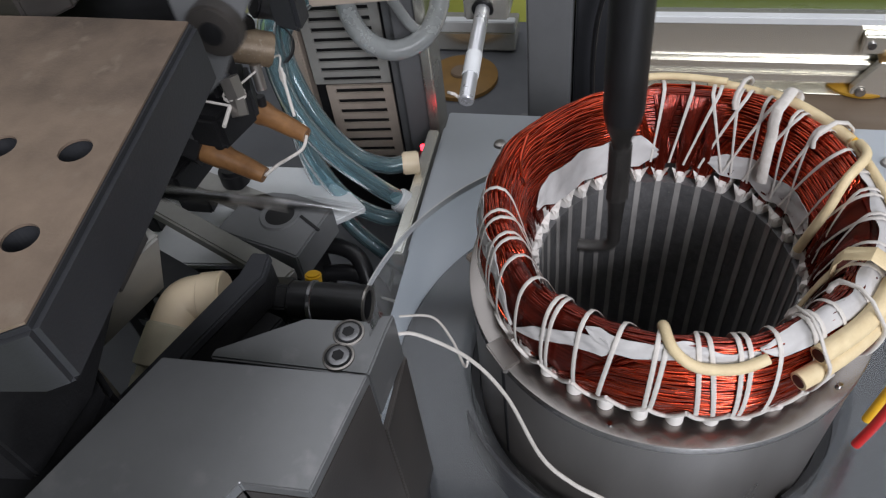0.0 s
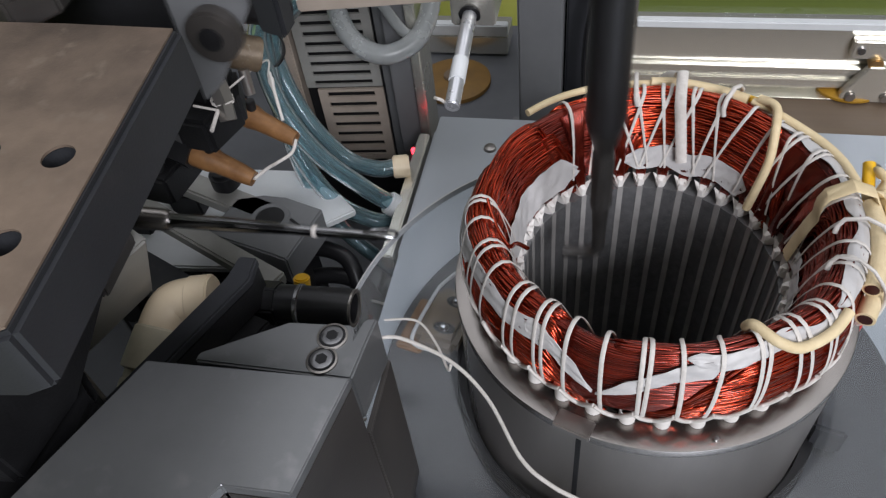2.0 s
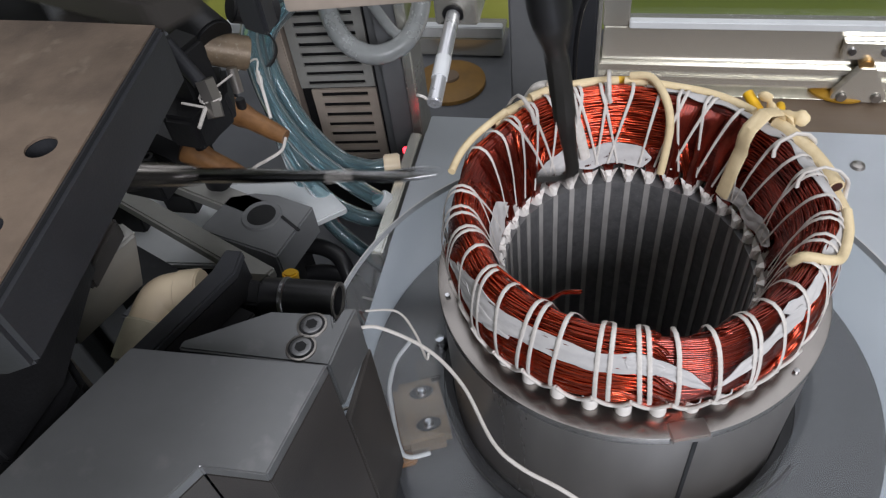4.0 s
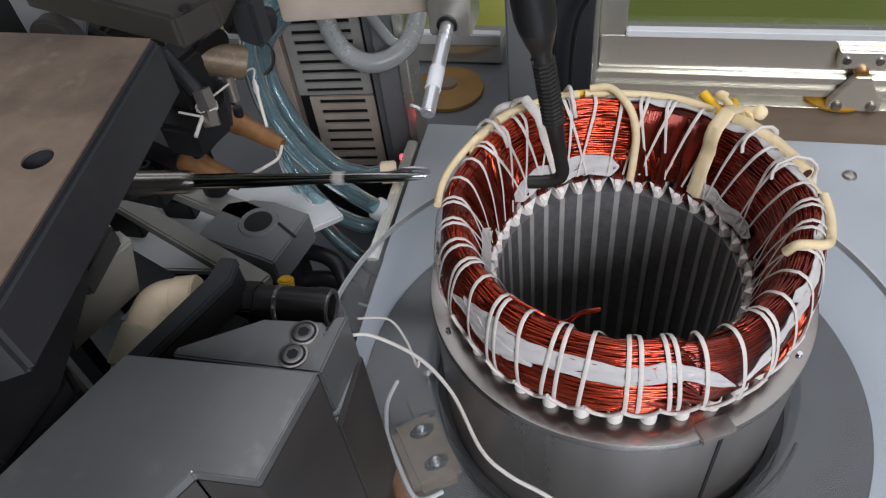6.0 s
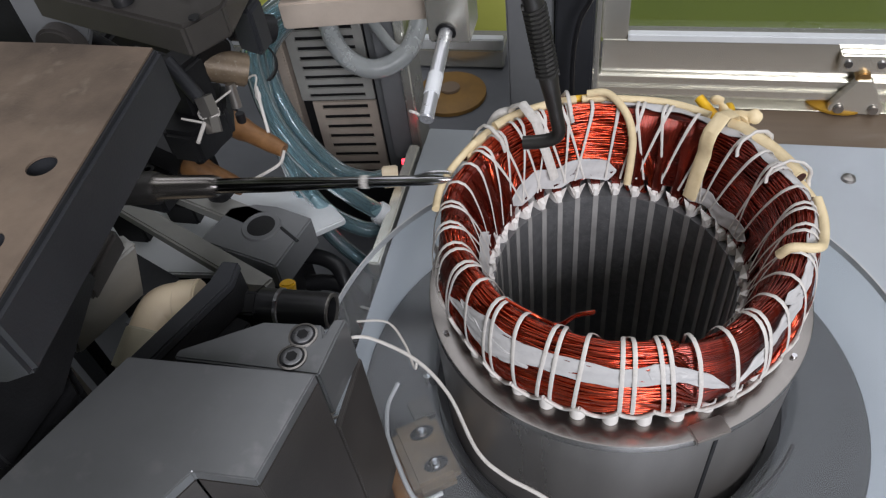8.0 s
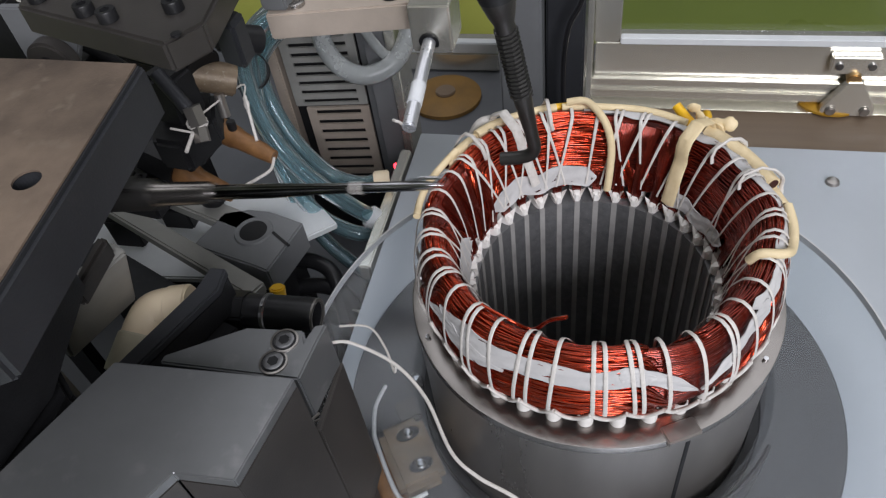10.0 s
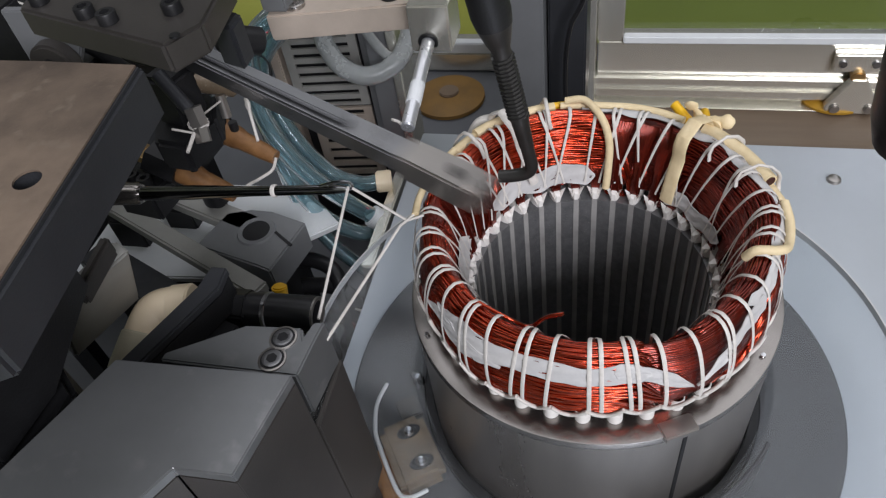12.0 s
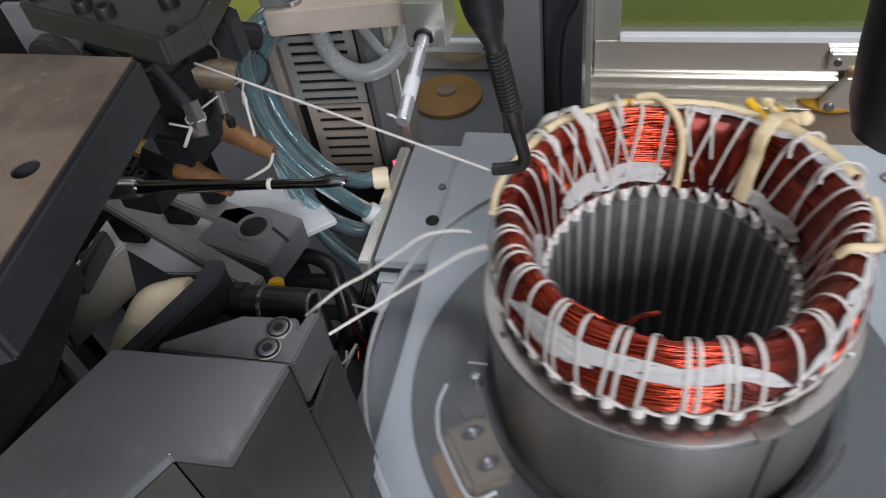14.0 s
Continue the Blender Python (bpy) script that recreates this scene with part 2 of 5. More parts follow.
def smooth_path(points, n=8):
    """Catmull-Rom through the points."""
    p = [Vector(q) for q in points]
    out = []
    for i in range(len(p) - 1):
        a, b, c, d = p[max(i - 1, 0)], p[i], p[i + 1], p[min(i + 2, len(p) - 1)]
        for k in range(n):
            t = k / n
            out.append(0.5 * (2 * b + (c - a) * t + (2 * a - 5 * b + 4 * c - d) * t * t + (3 * b - a - 3 * c + d) * t ** 3))
    out.append(p[-1])
    return out


def tube(points, r, seg=8, closed=False, flat=1.0, up=None, bm=None, taper=None):
    """A round or flattened tube along points; up fixes the narrow direction for a flat one."""
    bm = bm or bmesh.new()
    pts = [Vector(q) for q in points]
    n = len(pts)
    rings = []
    side = None
    for i, q in enumerate(pts):
        t = (pts[(i + 1) % n] - pts[i - 1]) if closed else (pts[min(i + 1, n - 1)] - pts[max(i - 1, 0)])
        t.normalize()
        if up is not None:
            u = Vector(up[i] if isinstance(up, list) else up)
            s = t.cross(u).normalized()
        else:
            if side is None:
                side = t.orthogonal().normalized()
            s = (side - t * side.dot(t)).normalized()
            side = s
        w = s.cross(t)
        rr = r * (taper(i / (n - 1)) if taper else 1)
        rings.append([bm.verts.new(q + s * (math.cos(2 * math.pi * k / seg) * rr) + w * (math.sin(2 * math.pi * k / seg) * rr * flat)) for k in range(seg)])
    for i in range(n if closed else n - 1):
        a, b = rings[i], rings[(i + 1) % n]
        for k in range(seg):
            bm.faces.new((a[k], a[(k + 1) % seg], b[(k + 1) % seg], b[k]))
    if not closed:
        bm.faces.new(rings[0][::-1])
        bm.faces.new(rings[-1])
    return bm


def polar(r, deg, z):
    return Vector((r * math.cos(radians(deg)), r * math.sin(radians(deg)), z))


def socket_bolt(m, r=0.0043, h=0.005, mat=None, name="socket_bolt", parent=None, label=""):
    """A cap screw whose head stands on the pose m, along its +z."""
    hexa = [(r * 0.55 * math.cos(radians(60 * k)), r * 0.55 * math.sin(radians(60 * k))) for k in range(6)]
    bm = bmesh.new()
    seg = 30
    rings = []
    for rr, z in ((r, 0), (r, h * 0.88), (r * 0.93, h), (r * 0.66, h)):
        rings.append([bm.verts.new((rr * math.cos(2 * math.pi * k / seg), rr * math.sin(2 * math.pi * k / seg), z)) for k in range(seg)])
    for d in (h, h * 0.35):
        ring = []
        for k in range(seg):
            a = 2 * math.pi * k / seg
            q = (a % (math.pi / 3)) - math.pi / 6
            rad = r * 0.52 * math.cos(math.pi / 6) / math.cos(q)
            ring.append(bm.verts.new((rad * math.cos(a), rad * math.sin(a), d)))
        rings.append(ring)
    for i in range(len(rings) - 1):
        for k in range(seg):
            bm.faces.new((rings[i][k], rings[i][(k + 1) % seg], rings[i + 1][(k + 1) % seg], rings[i + 1][k]))
    bm.faces.new(rings[-1])
    bm.faces.new(rings[0][::-1])
    bmesh.ops.recalc_face_normals(bm, faces=bm.faces)
    move(bm, m)
    return part(name, bm, mat or BOLT, parent, label)


# ---- setting: room, machine bed, frame ----
def structure(name, bm, mat, label, category, smooth=38):
    return tagged(part(name, bm, mat, None, "", smooth), label, category, kind="structure")


structure("floor", box(-3.2, 3.2, -3.2, 4.2, -0.90, -0.85, 0), FLOOR, "glossy yellow-green epoxy workshop floor", "floor")
structure("ceiling", box(-3.2, 3.2, -3.2, 4.2, 2.10, 2.15, 0), WALL, "plain white workshop ceiling", "ceiling")
structure("wall_north", box(-3.2, 3.2, 4.2, 4.25, -0.85, 2.10, 0), WALL, "plain white painted workshop wall", "wall")
structure("wall_south", box(-3.2, 3.2, -3.25, -3.2, -0.85, 2.10, 0), WALL, "plain white painted workshop wall", "wall")
structure("wall_west", box(-3.25, -3.2, -3.2, 4.2, -0.85, 2.10, 0), WALL, "plain white painted workshop wall", "wall")
structure("wall_east", box(3.2, 3.25, -3.2, 4.2, -0.85, 2.10, 0), WALL, "plain white painted workshop wall", "wall")

# added backdrop panel that gives the paler yellow-green left of the column
structure("partition", box(-1.60, -0.125, 0.95, 0.99, -0.85, -0.20, 0.002), PARTITION, "low yellow-green backdrop panel behind the machine", "partition")

structure("machine_bed", box(-0.60, 0.50, -0.45, 0.52, -0.22, -0.14, 0.002), BED, "dark grey painted steel machine bed", "machine bed")
structure("bench_board", box(-0.019, 0.60, 0.2785, 0.52, -0.1395, -0.1385, 0), BED_BROWN, "brown bench board under the aluminium guard frame", "bench")
structure("support_rib", box(-0.112, 0.30, -0.30, 0.165, -0.139, -0.0185, 0.001), BED, "dark steel support below the sliding plate", "machine frame")
drill(bpy.data.objects["support_rib"], ((0.016, 0.0),), 0.082, -0.10, 0.0)

# fixed base plate with its bright edge strip
base = thing("base_plate", "grey zinc base plate with bright edge strip and holes", "plate")
bm = box(-0.126, 0.34, 0.075, 0.182, -0.018, -0.011, 0.0006)
part("plate", bm, PLATE, base)
part("edge_strip", box(-0.1345, -0.1275, 0.070, 0.176, -0.020, -0.008, 0.001), ALU, base, "bright aluminium edge strip")
part("hole", move(cylinder(0.0042, 0.0006, 24), Matrix.Translation((-0.098, 0.110, -0.0109))), BLACK, base, "dark drilled hole")
part("screw", move(cylinder(0.0028, 0.0016, 20, 0.0022), Matrix.Translation((-0.098, 0.140, -0.0109))), STEEL, base)
part("clip", box(-0.121, -0.110, 0.046, 0.0695, -0.024, -0.021, 0.0005), PLATE, base, "small bent tin clip")
part("bracket", box(-0.124, -0.108, 0.066, 0.0745, -0.030, -0.0205, 0.0005), PLATE, base)

sensor = thing("sensor", "small black sensor with a lit red diode", "sensor")
part("housing", box(-0.1415, -0.1355, 0.150, 0.181, -0.030, -0.0215, 0.001), BLACK_PLASTIC, sensor)
part("diode", move(cylinder(0.0017, 0.0030, 16), Matrix.Translation((-0.1388, 0.1715, -0.0214))), LED, sensor, "glowing red diode")
part("lead", tube(smooth_path([(-0.1385, 0.150, -0.026), (-0.142, 0.12, -0.04), (-0.15, 0.09, -0.07), (-0.16, 0.05, -0.11)]), 0.0018, 8), BLACK_PLASTIC, sensor)

# aluminium guard frame behind the machine
frame_y = 0.41
guard = thing("guard_frame", "silver aluminium profile guard frame with clear window", "guard frame")


def profile_bar(name, a, b, w, h, parent):
    """A slotted aluminium bar from a to b, with two sloping shoulders and two grooves on its face."""
    pts = [(-w / 2, -h / 2), (w / 2, -h / 2), (w / 2, -h * 0.34), (w * 0.38, -h * 0.31), (w * 0.38, -h * 0.24), (w / 2, -h * 0.21), (w / 2, -h * 0.02),
           (w * 0.22, h * 0.20), (w * 0.10, h * 0.22), (w * 0.10, h * 0.27), (w * 0.20, h * 0.29), (-w * 0.02, h * 0.48), (-w / 2, h / 2)]
    d = Vector(b) - Vector(a)
    bm2 = prism(pts, 0, d.length, 0.0008)
    z = d.normalized()
    y = Vector((0, -1, 0))
    x = y
    m = Matrix((x, z.cross(x), z)).transposed().to_4x4()
    move(bm2, Matrix.Translation(a) @ m)
    return part(name, bm2, ALU, parent)


profile_bar("lower_rail", (-0.020, frame_y + 0.015, -0.130), (0.60, frame_y + 0.015, -0.130), 0.030, 0.042, guard)
part("sill_strip", box(-0.018, 0.60, frame_y + 0.006, frame_y + 0.030, -0.1085, -0.0745, 0.001), ALU, guard, "plain silver sash rail")
part("glass_bead", box(0.004, 0.60, frame_y + 0.002, frame_y + 0.010, -0.0742, -0.067, 0.001), WHITE_PLASTIC, guard, "white glazing bead")
part("bottom_lip", box(-0.020, 0.60, frame_y - 0.006, frame_y + 0.030, -0.1380, -0.1372, 0.0002), ALU, guard)
part("left_stile", box(-0.0195, 0.004, frame_y + 0.006, frame_y + 0.030, -0.0742, 0.50, 0.001), ALU, guard)
part("post", box(-0.029, -0.020, frame_y - 0.010, frame_y + 0.032, -0.1380, 0.50, 0.0008), ALU, guard)
part("far_rail", box(-0.42, -0.118, frame_y + 0.05, frame_y + 0.09, -0.1380, -0.118, 0.001), ALU, guard)
part("far_bead", box(-0.42, -0.118, frame_y + 0.05, frame_y + 0.06, -0.1175, -0.105, 0.001), WHITE_PLASTIC, guard)
ob = part("pane", box(0.004, 0.60, frame_y + 0.012, frame_y + 0.015, -0.0672, 0.50, 0), WINDOW, guard, "clear guard window")
ob.visible_shadow = False
part("right_stile", box(0.226, 0.260, frame_y + 0.0165, frame_y + 0.030, -0.0742, 0.50, 0.001), PLATE, guard)

hinge = thing("hinge", "silver bolted latch bracket on the guard frame", "latch")
part("upper_plate", box(0.183, 0.222, frame_y - 0.004, frame_y + 0.0055, -0.097, -0.080, 0.001), ALU, hinge)
part("pivot", rod((0.204, frame_y - 0.008, -0.1005), (0.204, frame_y + 0.004, -0.0985), 0.006, 20, bev=0.001), BRASS, hinge)
part("lower_plate", move(prism([(-0.022, -0.026), (0.022, -0.026), (0.022, -0.018), (0.006, 0.010), (-0.006, 0.010), (-0.022, -0.018)], 0, 0.008, 0.001),
                         Matrix.Translation((0.206, frame_y - 0.001, -0.1115)) @ pose(0, 0, 0, 90)), ALU, hinge)
for dx, dz in ((-0.014, -0.020), (0.014, -0.020)):
    part("bolt", rod((0.206 + dx, frame_y - 0.009, -0.1115 + dz), (0.206 + dx, frame_y - 0.012, -0.1115 + dz), 0.0042, 18, bev=0.0008), STEEL, hinge)
for dx in (-0.013, 0.013):
    part("screw", rod((0.2025 + dx, frame_y - 0.004, -0.0885), (0.2025 + dx, frame_y - 0.006, -0.0885), 0.0032, 16), BOLT, hinge)


def amber_foot(x, y, z, r, h, mat):
    t = thing("rubber_foot", "amber yellow round rubber foot on the bench", "foot", pose(x, y, z), "amber rubber feet")
    part("pad", lathe([(0.0001, 0), (r, 0), (r, h * 0.5), (r * 0.82, h * 0.9), (r * 0.45, h), (0.0001, h)], 40), mat, t)
    part("stud", cylinder(r * 0.28, h * 1.3, 20, bev=0.0008), BED_BROWN, t)


amber_foot(0.196, 0.4290, -0.1368, 0.031, 0.004, AMBER)
amber_foot(-0.165, 0.412, -0.1393, 0.036, 0.008, AMBER_DIM)

# grey column behind the stator with its cable
column = thing("column", "dark grey painted steel column", "column")
part("post", box(-0.0845, -0.052, 0.285, 0.345, -0.136, 0.60, 0.0015), COLUMN, column)
part("rear_post", box(-0.0505, -0.022, 0.300, 0.345, -0.136, 0.60, 0.0015), BLUED, column)
part("foot", box(-0.100, -0.0195, 0.28, 0.36, -0.1398, -0.1365, 0.001), COLUMN, column)
cable = thing("cable", "thin black cable hanging down the column", "cable")
part("sheath", tube(smooth_path([(-0.012, 0.285, 0.20), (-0.020, 0.283, 0.06), (-0.0325, 0.282, 0.02), (-0.036, 0.282, -0.02), (-0.034, 0.283, -0.08), (-0.030, 0.283, -0.138)]), 0.0018, 8), BLACK_PLASTIC, cable)

# ---- sliding plate, turntable and stator (they slide together at the end) ----
slide = thing("slide_plate", "light grey zinc sliding plate with bolts", "plate")
part("plate", prism([(-0.1215, -0.42), (0.30, -0.42), (0.30, 0.184), (-0.1215, 0.184)], -0.010, 0.0, 0.0008), PLATE, slide)
drill(slide.children[0], ((0.0, 0.0),), 0.0605, -0.02, 0.01)
for x, y in ((0.1275, 0.1545), (-0.085, 0.1545)):
    part("bolt", move(lathe([(0.0001, 0.0022), (0.0016, 0.0024), (0.0034, 0.0016), (0.0040, 0.0)], 24), Matrix.Translation((x, y, 0))), STEEL, slide)

disc = thing("turntable_disc", "dark polished steel turntable disc", "turntable")
part("plate", lathe([(0.0604, 0.003), (0.1105, 0.003), (0.1113, 0.0022), (0.1113, 0.0002), (0.0604, 0.0002)], 160, True), DISC_STEEL, disc)


def clamp_plate(deg, parent):
    m = pose(0, 0, 0.0035, 0, 0, deg) @ pose(0.0872, 0, 0)
    body = part("clamp", move(box(-0.0105, 0.0105, -0.0165, 0.0165, 0, 0.010, 0.003), m), CLAMP_TAN, parent, "worn tan steel clamp plate")
    for dy in (-0.008, 0.008):
        part("slot", move(prism([(0.0032 * math.cos(a) * 1.7, 0.0032 * math.sin(a)) for a in [k * math.pi / 10 for k in range(20)]], 0.0098, 0.0103, 0), m @ pose(-0.002, dy, 0)), BLACK, body)
        part("bolt", move(lathe([(0.0001, 0.0128), (0.0014, 0.0126), (0.0024, 0.0114), (0.0026, 0.0103)], 20), m @ pose(-0.002, dy, 0)), CHROME, body)
    part("gasket", tube(smooth_path([m @ Vector(q) for q in ((-0.002, -0.040, 0.004), (0.006, -0.031, 0.005), (0.0105, -0.020, 0.006), (0.0120, -0.012, 0.006), (0.0122, 0.012, 0.006), (0.009, 0.0185, 0.006), (0.000, 0.0190, 0.006))]), 0.0010, 8), GASKET, parent, "pale rubber edge strip")
    part("tab", move(box(-0.012, -0.002, -0.029, -0.018, 0, 0.004, 0.0006), m), SIDE_STEEL, parent)
    part("pad", move(box(0.006, 0.019, -0.010, 0.020, 0, 0.003, 0.001), m), BAKELITE, parent, "reddish brown stained pad")
    part("stud", move(lathe([(0.0001, 0.0075), (0.0022, 0.0070), (0.0036, 0.0040), (0.0038, 0.0)], 24), Matrix.Translation(polar(0.0802, deg - 27.2, 0.0035))), CHROME, parent)


clamp_plate(-145.5, disc)
part("shield", lathe([(0.0790, 0.0032), (0.0790, 0.026), (0.0798, 0.0264), (0.0806, 0.026), (0.0806, 0.0032)], 40, False, -72, -24), DISC_STEEL, disc, "curved steel shield")

acrylic = thing("acrylic_guard", "clear acrylic guard disc over the turntable", "guard")
ob = part("sheet", lathe([(0.0745, 0.0233), (0.0775, 0.0268), (0.1285, 0.0268), (0.1285, 0.0233)], 180, True), ACRYLIC, acrylic)
ob.visible_shadow = False
part("rim", lathe([(0.1286, 0.0232), (0.1286, 0.0269), (0.1293, 0.0269), (0.1293, 0.0232)], 180, True), GASKET, acrylic, "bright cut edge")
for a in (62, 90, 118):
    part("standoff", move(cylinder(0.003, 0.0198, 16), Matrix.Translation(polar(0.104, a, 0.0033))), STEEL, acrylic)

holder = thing("stator_holder", "ground steel cylindrical stator holder with clamp gap", "fixture")
part("sleeve", lathe([(0.0706, 0.0032), (0.0706, 0.0742)], 160), STEEL, holder)
part("top_ring", lathe([(0.0590, 0.070), (0.0590, 0.0780), (0.0707, 0.0780), (0.0710, 0.0779), (0.0711, 0.0776), (0.0711, 0.0744), (0.0706, 0.0741)], 200), RING_STEEL, holder, "turned top ring")
part("flange", lathe([(0.0714, 0.0032), (0.0714, 0.008), (0.075, 0.008), (0.0756, 0.0074), (0.0756, 0.0032)], 120), BLACK, holder, "dark flange at the foot")
na = -61.4
part("clamp_gap", move(box(0.0670, 0.0709, -0.0009, 0.0009, 0.012, 0.0740, 0.0002), pose(0, 0, 0, 0, 0, na + 2.0)), BLACK, holder, "dark clamping gap")
part("key", move(box(0.0655, 0.0722, -0.0062, 0.0062, 0.0755, 0.0786, 0.0005), pose(0, 0, 0, 0, 0, na)), STEEL, holder, "locating key")
for a in (-175, -150, -25, 40, 120):
    part("dowel", move(cylinder(0.0009, 0.0012, 12), Matrix.Translation(polar(0.0680, a, 0.0780))), CHROME, holder)
lug = part("lug", move(box(0.0720, 0.0850, -0.004, 0.004, 0.0036, 0.020, 0.0015), pose(0, 0, 0, 0, 0, 33)), BLUED, holder, "dark upright clamp lug")

# the wound stator
stator = thing("stator", "wound motor stator with red copper coils laced in white cord", "motor stator")
SLOTS = 36
R0, RO = 0.0450, 0.0588
bm = bmesh.new()
ring_t, ring_b, ring_bt = [], [], []
for k in range(SLOTS * 6):
    a = 360 * k / (SLOTS * 6)
    slot = (k % 6) in (0, 1)
    r = R0 + (0.0004 if slot else 0)
    ring_t.append(bm.verts.new(polar(r, a, 0.0785)))
    ring_b.append(bm.verts.new(polar(r, a, -0.046)))
    ring_bt.append(bm.verts.new(polar(RO, a, 0.0785)))
N = len(ring_t)
for k in range(N):
    j = (k + 1) % N
    bm.faces.new((ring_t[k], ring_t[j], ring_b[j], ring_b[k]))
    bm.faces.new((ring_t[k], ring_bt[k], ring_bt[j], ring_t[j]))
bmesh.ops.recalc_face_normals(bm, faces=bm.faces)
part("core", bm, LAMINATION, stator, "dark laminated steel core with slotted bore")
part("bore_floor", lathe([(0.0001, -0.0455), (0.0462, -0.0455)], 64), BLACK, stator)
wedge = finish("slot_wedge", box(0.0448, 0.0460, -0.00115, 0.00115, -0.044, 0.0792, 0), WEDGE)


def liner_mesh():
    w, h = 0.0023, 0.0050
    out = [(-w, 0), (-w * 1.05, h * 0.6), (-w * 0.7, h), (w * 0.7, h), (w * 1.05, h * 0.6), (w, 0)]
    bm = bmesh.new()
    rows = []
    for r, f in ((0.0452, 0.35), (0.0470, 0.75), (0.0500, 1.0), (0.0560, 1.0)):
        rows.append([bm.verts.new((r, x * f, 0.0786 + z * (0.8 if r < 0.046 else 1))) for x, z in out])
    for i in range(len(rows) - 1):
        for j in range(len(out) - 1):
            bm.faces.new((rows[i][j], rows[i][j + 1], rows[i + 1][j + 1], rows[i + 1][j]))
    bm.faces.new(rows[-1])
    bm.faces.new(rows[0][::-1])
    # pointed cuff tips on the bore side
    for s in (-1, 1):
        for q in ((0.0456, 0.0006, 0.0786, 0.0460, 0.0036, 0.0862, 0.0478, 0.0018, 0.0834), (0.0458, 0.0004, 0.0786, 0.0452, 0.0016, 0.0842, 0.0468, 0.0008, 0.0830)):
            a = bm.verts.new((q[0], s * q[1], q[2]))
            b = bm.verts.new((q[3], s * q[4], q[5]))
            c = bm.verts.new((q[6], s * q[7], q[8]))
            bm.faces.new((a, b, c))
    bmesh.ops.recalc_face_normals(bm, faces=bm.faces)
    # round open cuff on the outside
    cuff = move(lathe([(0.0022, 0.0024), (0.0022, 0.0052), (0.0026, 0.0052), (0.0027, 0.0)], 16), Matrix.Translation((0.0612, 0, 0.0782)))
    return finish("slot_liner", join(bm, cuff), LINER, 40)


liner = liner_mesh()
for k in range(SLOTS):
    for name, me in (("slot_wedge", wedge), ("slot_liner", liner)):
        ob = new(name, me)
        ob.parent = stator
        ob.matrix_basis = pose(0, 0, 0, 0, 0, 10 * k + 1.7)

# profile of the end winding: (r, z) from the bore side over the crest to the outside
COIL = [(0.0488, 0.0850), (0.0503, 0.0930), (0.0519, 0.1012), (0.0540, 0.1082), (0.0564, 0.1138), (0.0592, 0.1158),
        (0.0624, 0.1136), (0.0646, 0.1070), (0.0658, 0.0990), (0.0656, 0.0918), (0.0640, 0.0864), (0.0610, 0.0840)]
CP = smooth_path([(r, z, 0) for r, z in COIL], 10)
CL = [0.0]
for i in range(1, len(CP)):
    CL.append(CL[-1] + (CP[i] - CP[i - 1]).length)


def coil_at(s, off=0.0):
    """Point of the winding's profile at the share s of its length, off metres outside it."""
    d = min(max(s, 0.0), 1.0) * CL[-1]
    i = 1
    while i < len(CL) - 1 and CL[i] < d:
        i += 1
    f = (d - CL[i - 1]) / (CL[i] - CL[i - 1])
    p = CP[i - 1].lerp(CP[i], f)
    t = (CP[i] - CP[i - 1]).normalized()
    return p.x - t.y * off, p.y + t.x * off


def coil_point(s, deg, off=0.0):
    r, z = coil_at(s, off)
    bulge = 0.0005 * math.sin(radians(deg * 6 + 40)) + 0.0003 * math.sin(radians(deg * 11))
    return polar(r + bulge, deg, z + 0.0010 * math.sin(radians(deg * 3 + 70)) * max(0, (z - 0.09) / 0.03))


# filler behind the wires, its near-black colour standing for shade in the gaps
part("coil_body", lathe([coil_at(k / 40, -0.0019) for k in range(41)] + [(0.056, 0.086)], 120, True), SHADE_FILL, stator, "filler body in the winding, near-black for the shade between wires")


def ease(f):
    f = min(max(f, 0.0), 1.0)
    return f * f * (3 - 2 * f)


